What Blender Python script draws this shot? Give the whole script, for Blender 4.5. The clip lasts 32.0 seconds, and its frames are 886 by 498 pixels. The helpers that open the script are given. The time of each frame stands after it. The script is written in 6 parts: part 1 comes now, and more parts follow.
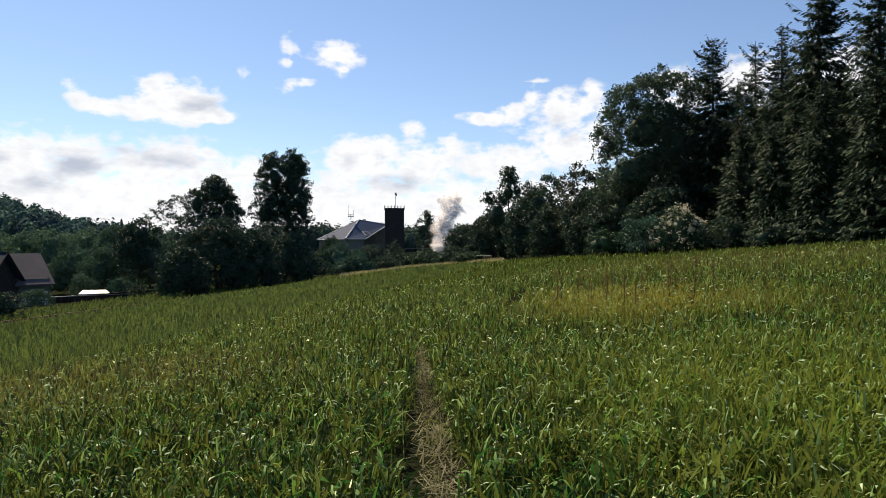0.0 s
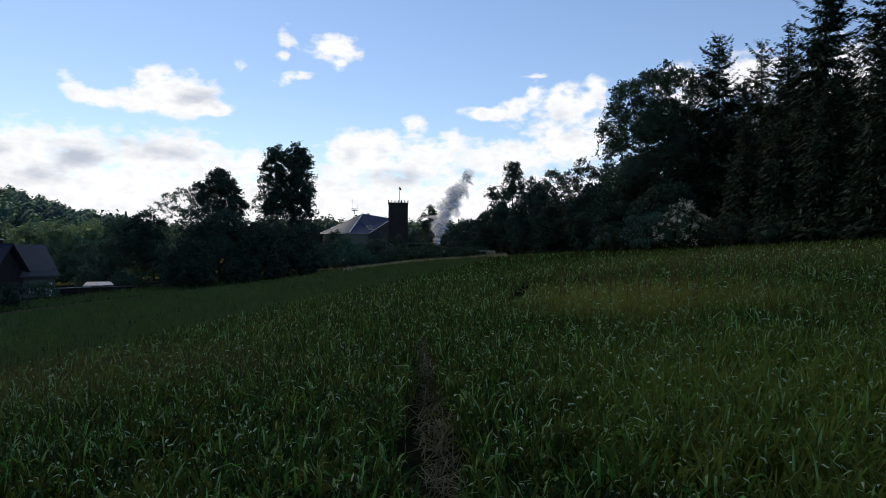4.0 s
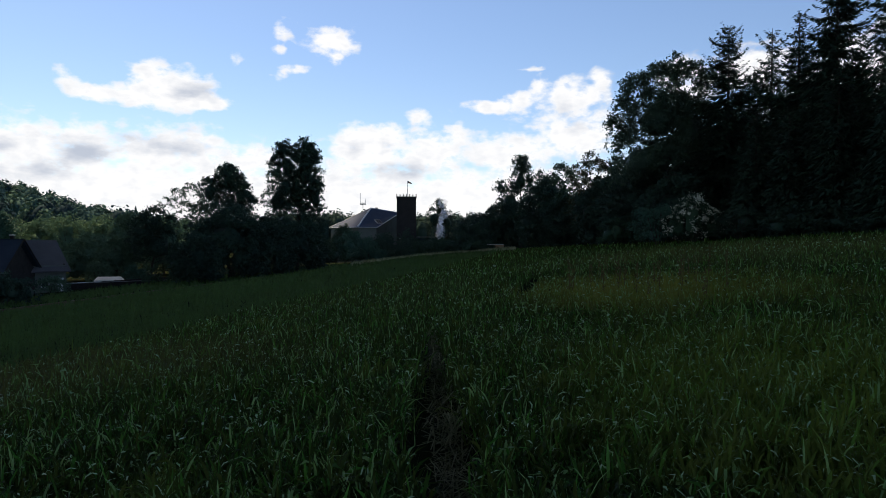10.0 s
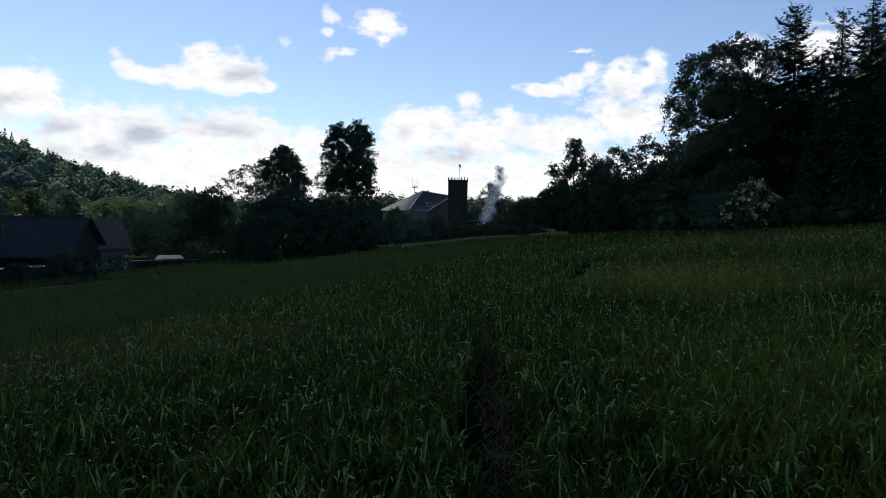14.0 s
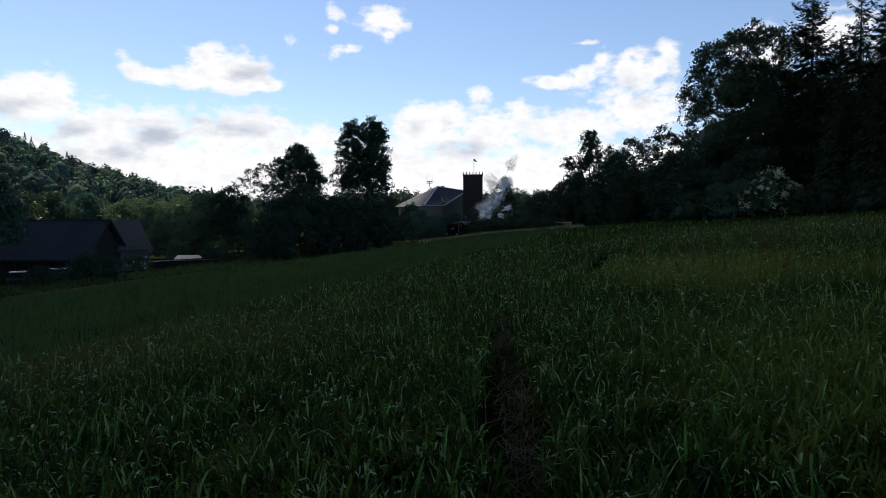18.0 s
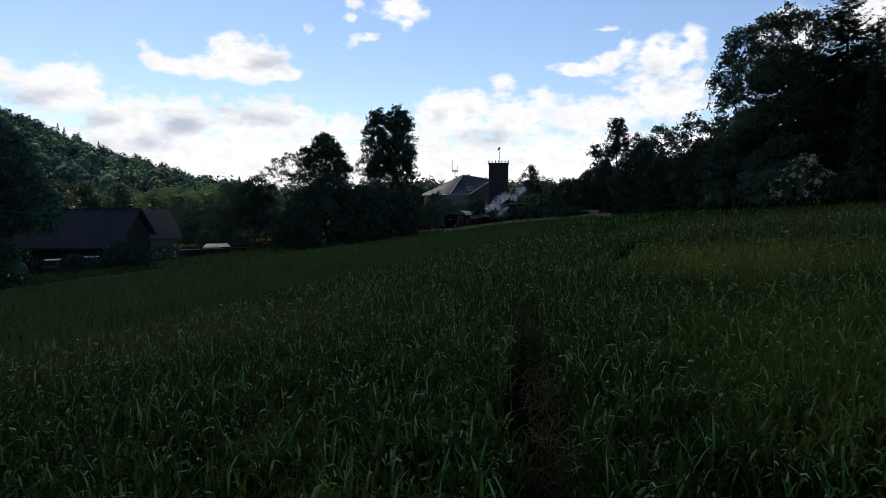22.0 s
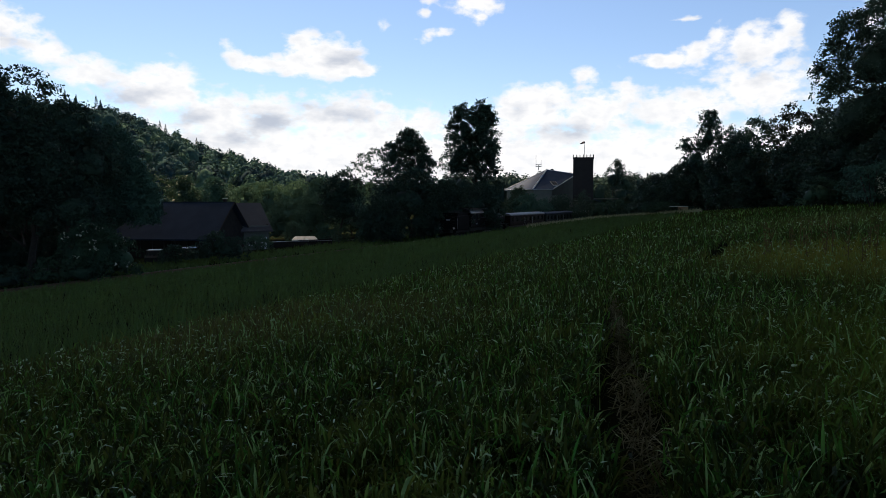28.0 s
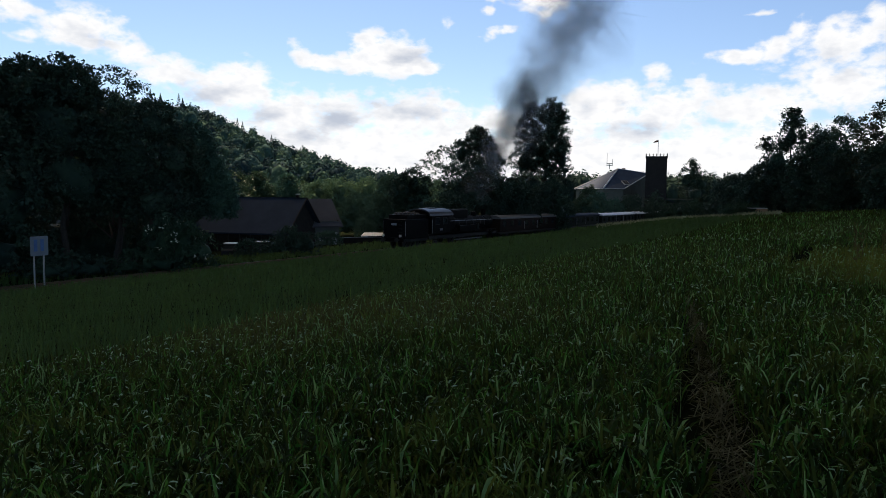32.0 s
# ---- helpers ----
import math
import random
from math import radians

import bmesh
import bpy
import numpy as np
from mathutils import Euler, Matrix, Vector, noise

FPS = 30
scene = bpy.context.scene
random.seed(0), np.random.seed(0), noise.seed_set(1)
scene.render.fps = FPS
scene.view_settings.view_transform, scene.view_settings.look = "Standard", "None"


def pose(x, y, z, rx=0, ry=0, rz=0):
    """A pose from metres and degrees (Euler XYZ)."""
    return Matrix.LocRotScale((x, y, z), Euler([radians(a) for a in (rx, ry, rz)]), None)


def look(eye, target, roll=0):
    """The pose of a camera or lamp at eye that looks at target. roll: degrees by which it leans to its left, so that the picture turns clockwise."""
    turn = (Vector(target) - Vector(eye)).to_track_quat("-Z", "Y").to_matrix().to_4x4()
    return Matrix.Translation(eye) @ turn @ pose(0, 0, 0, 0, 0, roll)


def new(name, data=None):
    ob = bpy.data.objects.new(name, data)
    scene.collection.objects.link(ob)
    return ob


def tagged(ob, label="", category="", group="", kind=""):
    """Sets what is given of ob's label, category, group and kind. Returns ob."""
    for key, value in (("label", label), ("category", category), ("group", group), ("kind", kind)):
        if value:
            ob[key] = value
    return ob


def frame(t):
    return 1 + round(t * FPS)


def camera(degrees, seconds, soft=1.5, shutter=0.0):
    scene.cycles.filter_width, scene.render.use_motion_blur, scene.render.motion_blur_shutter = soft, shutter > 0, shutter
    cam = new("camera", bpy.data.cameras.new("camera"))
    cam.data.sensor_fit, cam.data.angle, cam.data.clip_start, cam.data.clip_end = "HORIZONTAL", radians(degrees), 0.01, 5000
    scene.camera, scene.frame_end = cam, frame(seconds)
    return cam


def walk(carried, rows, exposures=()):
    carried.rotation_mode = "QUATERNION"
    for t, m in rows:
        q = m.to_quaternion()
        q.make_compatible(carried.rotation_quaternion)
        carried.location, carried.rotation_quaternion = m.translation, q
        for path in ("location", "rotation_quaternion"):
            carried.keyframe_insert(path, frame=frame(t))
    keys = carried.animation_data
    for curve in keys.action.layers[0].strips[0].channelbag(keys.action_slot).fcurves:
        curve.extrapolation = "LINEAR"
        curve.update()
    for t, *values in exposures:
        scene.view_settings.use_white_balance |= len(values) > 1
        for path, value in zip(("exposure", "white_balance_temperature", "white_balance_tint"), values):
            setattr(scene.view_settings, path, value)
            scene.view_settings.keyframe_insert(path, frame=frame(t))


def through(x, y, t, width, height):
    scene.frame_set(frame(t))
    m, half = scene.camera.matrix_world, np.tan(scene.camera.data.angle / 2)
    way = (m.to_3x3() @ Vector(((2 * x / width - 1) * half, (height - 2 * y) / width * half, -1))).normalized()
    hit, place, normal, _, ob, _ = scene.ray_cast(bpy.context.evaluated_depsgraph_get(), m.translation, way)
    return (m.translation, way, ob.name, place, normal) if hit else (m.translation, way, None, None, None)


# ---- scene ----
# ---------------------------------------------------------------- camera
cam = camera(65.5, 32.0, soft=0.7)
EYE = 1.62
# seconds, turn to the left, tilt, lean (degrees)
TURNS = ((0, 0.00, 0.00, 0.00), (0.5, -0.08, -0.28, -0.24), (1, -0.15, -0.41, -0.38), (1.5, -0.07, -0.65, -0.50), (2, -0.41, -0.83, -0.40), (2.5, -0.36, -0.64, -0.45), (3, -0.18, -0.41, -0.52), (3.5, 0.09, -0.42, -0.53), (5.5, 0.54, -0.56, -0.45), (6, 0.53, -0.66, -0.58), (6.5, 0.56, -0.59, -0.51), (7, 0.27, -0.50, -0.41), (7.5, 0.28, -0.51, -0.33), (8, 0.43, -0.85, -0.27), (8.5, 0.61, -0.66, -0.44), (9, 0.46, -0.69, -0.18), (9.5, 0.60, -0.67, -0.06), (10, 0.98, -0.95, -0.25), (10.5, 1.61, -1.10, -0.23), (11, 2.38, -1.11, -0.35), (11.5, 3.61, -0.89, -0.32), (12, 4.44, -1.17, -0.83), (12.5, 4.83, -1.10, -0.63), (13, 5.18, -1.76, -0.75), (13.5, 4.69, -1.82, -0.63), (14, 5.17, -2.37, -0.99), (14.5, 5.64, -2.17, -0.48), (16.5, 6.69, -2.65, 0.25), (17, 7.65, -3.18, 0.30), (17.5, 6.66, -3.14, -0.27), (18, 6.51, -2.78, 0.13), (18.5, 5.36, -3.50, 0.07), (19, 6.34, -3.06, 0.25), (19.5, 6.15, -3.00, 0.11), (20, 6.73, -3.29, 0.10), (20.5, 7.29, -3.72, 0.10), (21, 7.47, -3.70, 0.27), (21.5, 8.00, -3.58, 0.39), (22, 8.63, -3.71, 0.19), (22.5, 8.81, -3.78, 0.19), (23, 8.65, -3.89, 0.06), (23.5, 8.58, -3.87, 0.18), (24, 8.49, -3.69, 0.53), (24.5, 8.88, -3.98, 0.33), (25, 9.30, -4.27, 0.36), (25.5, 10.13, -4.22, 0.52), (27.5, 14.98, -4.33, -0.21), (28, 15.44, -4.14, -0.06), (28.5, 16.13, -3.92, 0.42), (29, 17.19, -4.42, 0.37), (29.5, 17.32, -3.94, -0.16), (30, 18.43, -4.19, 0.47), (30.5, 19.27, -3.83, 0.18), (31, 20.26, -3.97, 0.12), (31.5, 20.77, -4.32, -0.10), (32, 21.00, -4.35, -0.75))
# sideways shift of the standing viewer while turning
SHIFT = ((0, 0.0), (10, 0.0), (13, -0.03), (25, -0.035), (28, -0.09), (30, -0.14), (32, -0.18))


def glide(t, table):
    """Linear look-up in a short table of (t, value)."""
    return float(np.interp(t, [r[0] for r in table], [r[1] for r in table]))


walk(cam, [(t, pose(glide(t, SHIFT), 0, EYE, 90 + tilt, 0, turn) @ pose(0, 0, 0, 0, 0, -lean)) for t, turn, tilt, lean in TURNS])

# ---------------------------------------------------------------- world and sun
SUN_LEFT, SUN_UP = 38.0, 52.0            # degrees left of straight ahead, degrees up
to_sun = Vector((-math.sin(radians(SUN_LEFT)) * math.cos(radians(SUN_UP)),
                 math.cos(radians(SUN_LEFT)) * math.cos(radians(SUN_UP)), math.sin(radians(SUN_UP))))
world = bpy.data.worlds.new("sky")
scene.world = world
world.use_nodes = True
wn = world.node_tree
sky = wn.nodes.new("ShaderNodeTexSky")
sky.sky_type, sky.sun_disc = "NISHITA", False
sky.sun_elevation, sky.sun_rotation = radians(SUN_UP), radians(-SUN_LEFT)
sky.air_density, sky.dust_density, sky.ozone_density = 1.0, 0.25, 3.0
wn.nodes["Background"].inputs["Strength"].default_value = 0.0765
tint = wn.nodes.new("ShaderNodeMix")
tint.data_type, tint.blend_type = "RGBA", "MULTIPLY"
tint.inputs[0].default_value, tint.inputs[7].default_value = 1.0, (1.02, 1.0, 1.03, 1)
wn.links.new(sky.outputs[0], tint.inputs[6])
wn.links.new(tint.outputs[2], wn.nodes["Background"].inputs["Color"])
sun = new("sun", bpy.data.lights.new("sun", "SUN"))
sun.data.energy, sun.data.angle, sun.data.color = 5.0, radians(0.55), (1.0, 0.77, 0.51)
sun.matrix_world = look((0, 0, 60), Vector((0, 0, 60)) - to_sun)
scene.cycles.transparent_max_bounces = 40       # thin vapour is many layers deep
scene.view_settings.exposure = 0.765


# ---------------------------------------------------------------- materials
def nodes_of(name):
    m = bpy.data.materials.new(name)
    m.use_nodes = True
    return m, m.node_tree.nodes, m.node_tree.links, m.node_tree.nodes["Principled BSDF"]


def mixed(n, l, a, b, fac):
    """Mix two colours (sockets or tuples) by a factor socket or number."""
    mx = n.new("ShaderNodeMix")
    mx.data_type = "RGBA"
    for i, v in ((6, a), (7, b), (0, fac)):
        if isinstance(v, bpy.types.NodeSocket):
            l.new(v, mx.inputs[i])
        elif i == 0:
            mx.inputs[0].default_value = v
        else:
            mx.inputs[i].default_value = (*v, 1)
    return mx.outputs[2]


def ramp(n, l, fac, a, b):
    r = n.new("ShaderNodeMapRange")
    r.inputs[1].default_value, r.inputs[2].default_value = a, b
    l.new(fac, r.inputs[0])
    return r.outputs[0]


def noise_of(n, l, scale, detail=3, coords="Object", rough=0.55):
    tc = n.new("ShaderNodeTexCoord")
    t = n.new("ShaderNodeTexNoise")
    t.inputs["Scale"].default_value, t.inputs["Detail"].default_value = scale, detail
    t.inputs["Roughness"].default_value = rough
    l.new(tc.outputs[coords], t.inputs["Vector"])
    return t.outputs["Fac"]


def surface(name, base, dark, scale=3.0, rough=0.7, metal=0.0, bump=0.2, fine=40.0, spec=0.5):
    """A worn plain surface: two colours at two scales of noise, with fine relief."""
    m, n, l, p = nodes_of(name)
    big = ramp(n, l, noise_of(n, l, scale, 4), 0.35, 0.7)
    small = ramp(n, l, noise_of(n, l, fine, 3), 0.3, 0.75)
    c = mixed(n, l, base, dark, big)
    half = tuple(0.5 * (a + b) * 0.8 for a, b in zip(base, dark))
    f = n.new("ShaderNodeMath")
    f.operation = "MULTIPLY"
    f.inputs[1].default_value = 0.5
    l.new(small, f.inputs[0])
    l.new(mixed(n, l, c, half, f.outputs[0]), p.inputs["Base Color"])
    p.inputs["Roughness"].default_value, p.inputs["Metallic"].default_value = rough, metal
    p.inputs["Specular IOR Level"].default_value = spec
    if bump:
        b = n.new("ShaderNodeBump")
        b.inputs["Strength"].default_value = bump
        l.new(small, b.inputs["Height"])
        l.new(b.outputs[0], p.inputs["Normal"])
    return m


def foliage(name, a, b, c, rough=0.55, through=0.15, scale=0.5, spec=0.09, tint=None):
    """Leaves: three greens, varied leaf by leaf and in large patches, with light passing through."""
    m, n, l, p = nodes_of(name)
    geo = n.new("ShaderNodeNewGeometry")
    col = mixed(n, l, a, b, geo.outputs["Random Per Island"])
    col = mixed(n, l, col, c, ramp(n, l, noise_of(n, l, scale, 3), 0.42, 0.68))
    l.new(col, p.inputs["Base Color"])
    p.inputs["Roughness"].default_value, p.inputs["Specular IOR Level"].default_value = rough, spec
    tr = n.new("ShaderNodeBsdfTranslucent")
    l.new(mixed(n, l, col, tint or (0.05, 0.09, 0.045), 0.35), tr.inputs["Color"])
    mx = n.new("ShaderNodeMixShader")
    mx.inputs[0].default_value = through
    l.new(p.outputs[0], mx.inputs[1])
    l.new(tr.outputs[0], mx.inputs[2])
    l.new(mx.outputs[0], n["Material Output"].inputs["Surface"])
    return m


LEAF_DARK = foliage("leaf_dark", (0.034, 0.066, 0.048), (0.052, 0.092, 0.062), (0.026, 0.052, 0.044))
LEAF_MID = foliage("leaf_mid", (0.036, 0.076, 0.046), (0.056, 0.104, 0.060), (0.028, 0.060, 0.044))
LEAF_LIGHT = foliage("leaf_light", (0.058, 0.128, 0.094), (0.082, 0.160, 0.114), (0.046, 0.102, 0.080), through=0.14, tint=(0.05, 0.11, 0.07), spec=0.04)
LEAF_RED = foliage("leaf_reddish", (0.048, 0.048, 0.028), (0.060, 0.072, 0.036), (0.034, 0.046, 0.026))
NEEDLE = foliage("needles", (0.026, 0.052, 0.036), (0.044, 0.080, 0.048), (0.020, 0.042, 0.032), rough=0.6, through=0.08)
LEAF_ASH = foliage("ash_leaf", (0.058, 0.098, 0.066), (0.090, 0.138, 0.092), (0.048, 0.082, 0.060), through=0.3, spec=0.15)
VALLEY_LEAF = foliage("valley_leaf", (0.090, 0.150, 0.100), (0.115, 0.182, 0.116), (0.066, 0.118, 0.084), through=0.16, scale=0.12, rough=0.9, spec=0.02, tint=(0.07, 0.15, 0.08))
BLOSSOM = foliage("white_blossom", (0.55, 0.56, 0.46), (0.74, 0.74, 0.64), (0.45, 0.48, 0.36), tint=(0.5, 0.5, 0.35))
BARK = surface("bark", (0.050, 0.041, 0.033), (0.026, 0.021, 0.017), 4, 0.9, bump=0.6, fine=25)
ROOF_SLATE = surface("grey_roofing", (0.034, 0.058, 0.114), (0.025, 0.044, 0.090), 0.6, 0.6, bump=0.1, fine=6, spec=0.05)
ROOF_EDGE = surface("zinc_flashing", (0.56, 0.60, 0.66), (0.46, 0.50, 0.56), 2, 0.6, 0.0, 0.05, spec=0.1)
PLASTER = surface("beige_plaster", (0.17, 0.185, 0.165), (0.135, 0.145, 0.13), 0.7, 0.9, bump=0.15, fine=12, spec=0.0)
BRICK_DARK = surface("dark_cladding", (0.042, 0.039, 0.040), (0.028, 0.027, 0.029), 0.8, 0.85, bump=0.3, fine=8, spec=0.2)
METAL_GREY = surface("galvanised_steel", (0.42, 0.43, 0.44), (0.30, 0.31, 0.32), 5, 0.4, 0.6, 0.05)
GLASS_DARK = surface("window_glass", (0.03, 0.035, 0.04), (0.02, 0.025, 0.03), 1, 0.12, bump=0, spec=0.4)
TINTED_GLASS = surface("tinted_glass", (0.020, 0.030, 0.052), (0.014, 0.022, 0.040), 1, 0.3, bump=0, spec=0.15)
BARN_ROOF = surface("dark_bitumen_roofing", (0.036, 0.054, 0.082), (0.026, 0.040, 0.062), 0.5, 0.9, bump=0.3, fine=7, spec=0.15)
COTTAGE_ROOF = surface("brown_tile_roofing", (0.120, 0.118, 0.128), (0.092, 0.090, 0.099), 0.5, 0.9, bump=0.3, fine=7, spec=0.15)
BARN_WOOD = surface("dark_weathered_boards", (0.042, 0.036, 0.032), (0.024, 0.021, 0.019), 1.5, 0.9, bump=0.4, fine=18, spec=0.15)
WHITE_PAINT = surface("white_paint", (0.78, 0.78, 0.76), (0.66, 0.66, 0.64), 2, 0.35, bump=0.03)
TRAIN_BLACK = surface("black_engine_paint", (0.008, 0.008, 0.009), (0.005, 0.005, 0.006), 2, 0.5, 0.0, 0.05, spec=0.05)
TRAIN_STEEL = surface("sooty_steel", (0.04, 0.04, 0.04), (0.02, 0.02, 0.02), 3, 0.5, 0.4, 0.05)
CAB_ROOF = surface("cab_roof_steel", (0.06, 0.06, 0.068), (0.04, 0.04, 0.046), 2, 0.35, 0.3, 0.05)
COACH_DARK = surface("dark_brown_coach_paint", (0.026, 0.014, 0.011), (0.018, 0.010, 0.008), 1.5, 0.5, 0, 0.05, spec=0.06)
COACH_GREEN = surface("dark_green_coach_paint", (0.014, 0.021, 0.017), (0.010, 0.015, 0.012), 1.5, 0.5, 0, 0.05, spec=0.06)
COACH_ROOF = surface("grey_coach_roof", (0.13, 0.13, 0.13), (0.09, 0.09, 0.09), 1.2, 0.5, 0, 0.1)
COACH_WHITE = surface("pale_coach_roof", (0.70, 0.71, 0.72), (0.60, 0.61, 0.62), 1.2, 0.4, 0, 0.05)
COAL = surface("coal", (0.020, 0.020, 0.021), (0.010, 0.010, 0.010), 6, 0.5, 0, 0.8, 14)
RAIL = surface("rusty_rail", (0.16, 0.10, 0.07), (0.10, 0.07, 0.05), 6, 0.5, 0.6)
GRAVEL = surface("track_ballast", (0.060, 0.054, 0.048), (0.035, 0.032, 0.029), 5, 0.95, bump=0.8, fine=16)
TIMBER = surface("tarred_timber", (0.070, 0.052, 0.040), (0.045, 0.035, 0.028), 5, 0.85, bump=0.4)
SIGN_WHITE = surface("sign_back_panel", (0.22, 0.25, 0.28), (0.18, 0.21, 0.24), 2, 0.5, 0, 0.03)
SIGN_BLUE = surface("sign_blue", (0.10, 0.20, 0.42), (0.08, 0.16, 0.34), 3, 0.5, 0, 0.02)
HUT_WOOD = surface("pale_boards", (0.48, 0.33, 0.21), (0.38, 0.26, 0.16), 2, 0.8, bump=0.3)
RED_CLOTH = surface("windsock_cloth", (0.45, 0.20, 0.12), (0.38, 0.30, 0.26), 3, 0.8, bump=0.1)
TYRE = surface("black_rubber", (0.02, 0.02, 0.02), (0.015, 0.015, 0.015), 5, 0.8)
LAMP_GLASS = surface("lamp_glass", (0.75, 0.74, 0.68), (0.65, 0.64, 0.58), 5, 0.15, bump=0)


# ---------------------------------------------------------------- mesh helpers
def mesh_np(name, verts, faces, mat, smooth=False):
    """A mesh from numpy arrays; faces is an (n, 3) or (n, 4) array."""
    me = bpy.data.meshes.new(name)
    v, f = np.asarray(verts, dtype=np.float32), np.asarray(faces, dtype=np.int32)
    k = f.shape[1]
    me.vertices.add(len(v))
    me.vertices.foreach_set("co", v.ravel())
    me.loops.add(f.size)
    me.loops.foreach_set("vertex_index", f.ravel())
    me.polygons.add(len(f))
    me.polygons.foreach_set("loop_start", np.arange(0, f.size, k, dtype=np.int32))
    me.polygons.foreach_set("loop_total", np.full(len(f), k, dtype=np.int32))
    me.update(calc_edges=True)
    if smooth:
        me.polygons.foreach_set("use_smooth", np.ones(len(f), dtype=bool))
    if mat:
        me.materials.append(mat)
    return me


def part(name, bm, mat, parent, label=""):
    """Link a bmesh (or ready mesh) as one object under a thing or part."""
    if isinstance(bm, bmesh.types.BMesh):
        me = bpy.data.meshes.new(name)
        bm.to_mesh(me)
        bm.free()
        me.materials.append(mat)
    else:
        me = bm
    ob = new(name, me)
    ob.parent = parent
    return tagged(ob, label) if label else ob


def box(bm, x0, x1, y0, y1, z0, z1, bevel=0.0):
    r = bmesh.ops.create_cube(bm, size=1, matrix=Matrix.Translation(((x0 + x1) / 2, (y0 + y1) / 2, (z0 + z1) / 2))
                              @ Matrix.Diagonal((x1 - x0, y1 - y0, z1 - z0, 1)))
    if bevel:
        es = {e for v in r["verts"] for e in v.link_edges}
        bmesh.ops.bevel(bm, geom=list(es), offset=bevel, segments=2, profile=0.5, affect="EDGES")
    return bm


def boxed(*args, bevel=0.0):
    return box(bmesh.new(), *args, bevel=bevel)


def rod(bm, a, b, r0, r1=None, seg=8):
    """A tapered rod from a to b."""
    a, b = Vector(a), Vector(b)
    d = b - a
    m = Matrix.Translation((a + b) / 2) @ d.to_track_quat("Z", "Y").to_matrix().to_4x4()
    bmesh.ops.create_cone(bm, cap_ends=True, segments=seg, radius1=r0, radius2=r0 if r1 is None else r1, depth=d.length, matrix=m)
    return bm


def rodded(a, b, r0, r1=None, seg=8):
    return rod(bmesh.new(), a, b, r0, r1, seg)


def extruded(profile, axis_from, axis_to, place):
    """A closed profile of (u, v) pairs swept along an axis; place(u, v, w) gives the point."""
    bm = bmesh.new()
    a = [bm.verts.new(place(u, v, axis_from)) for u, v in profile]
    b = [bm.verts.new(place(u, v, axis_to)) for u, v in profile]
    n = len(a)
    bm.faces.new(a)
    bm.faces.new(b[::-1])
    for i in range(n):
        bm.faces.new((a[(i + 1) % n], a[i], b[i], b[(i + 1) % n]))
    bmesh.ops.recalc_face_normals(bm, faces=bm.faces)
    return bm


def thing(name, m, label, category, group="", kind=""):
    e = new(name)
    e.matrix_world = m
    return tagged(e, label, category, group, kind)


# ---------------------------------------------------------------- the lie of the land
# the railway: a straight line; run 0 is where the train's head stands at the end
RAIL0, RAILDIR = Vector((-31.1, 64.9, 0)), Vector((0.1740, 0.9848, 0))
RAILZ = -3.95
ROADSIDE = Vector((-0.9848, 0.1740, 0))     # across the line, away from the field


def on_line(run, across=0.0, z=0.0):
    p = RAIL0 + RAILDIR * run + ROADSIDE * across
    return Vector((p.x, p.y, z))


def land(x, y):
    """Height of the soil (numpy or numbers)."""
    x, y = np.asarray(x, dtype=float), np.asarray(y, dtype=float)
    across = (x - RAIL0.x) * ROADSIDE.x + (y - RAIL0.y) * ROADSIDE.y
    xr = np.where(x > 30, 30 + 14 * (1 - np.exp(-np.maximum(x - 30, 0) / 14)), x)
    xr = np.maximum(xr, -60)
    yr = np.where(y > 120, 120 + 30 * (1 - np.exp(-np.maximum(y - 120, 0) / 30)), y)
    yr = np.maximum(yr, -60)
    field = 0.095 * xr - 0.014 * yr
    bed = RAILZ - 0.42 - np.clip(across - 4, 0, 32) * 0.065
    w = np.clip((across + 9) / 7.0, 0, 1)
    w = w * w * (3 - 2 * w)
    z = field * (1 - w) + bed * w
    # wooded hill far on the left, low ridges all round
    far = np.hypot(x, y)
    left = np.degrees(np.arctan2(-x, y))
    hill = np.interp(left, (21, 26.3, 29.9, 34.1, 40.4, 47, 56, 75, 110, 150), (0, 2.5, 10.0, 21.5, 40, 46, 46, 46, 30, 0))
    s = np.clip((far - 180) / 250, 0, 1)
    z = z + hill * s * s * (3 - 2 * s)
    z = z + np.clip((far - 330) / 400, 0, 1) * 15 * np.clip(y / 300 + 0.4, 0.3, 1) * np.clip((x + 260) / 160, 0, 1)
    z = z + np.clip((far - 800) / 1500, 0, 1) * 12
    return z


def ground_at(left, dist):
    """The place on the soil at an angle to the left of straight ahead and a distance."""
    x, y = -math.sin(radians(left)) * dist, math.cos(radians(left)) * dist
    return Vector((x, y, float(land(x, y))))


# path trodden through the crop, and the rut towards the wood
def path_gap(x, y):
    d1 = np.abs(x - (-0.05 - 0.047 * (y - 4.5))) + np.where((y > 22) | (y < -3), 9, 0)
    rut = np.abs(x - (1.8 + 0.12 * (y - 17.9) + 0.0075 * (y - 17.9) ** 2)) + np.where((y < 17) | (y > 41), 9, 0)
    return d1, rut


def crop_edge(y):
    return -8.0 + 0.145 * (y - 5)


# ground: one sheet, finer near the viewer
def axis(lo, hi, near, step, grow):
    out, s, v = [0.0], step, 0.0
    while v < hi:
        s = step if v < near else s * grow
        v += s
        out.append(v)
    neg, s, v = [], step, 0.0
    while v > lo:
        s = step if v > -near else s * grow
        v -= s
        neg.append(v)
    return np.array(neg[::-1] + out)


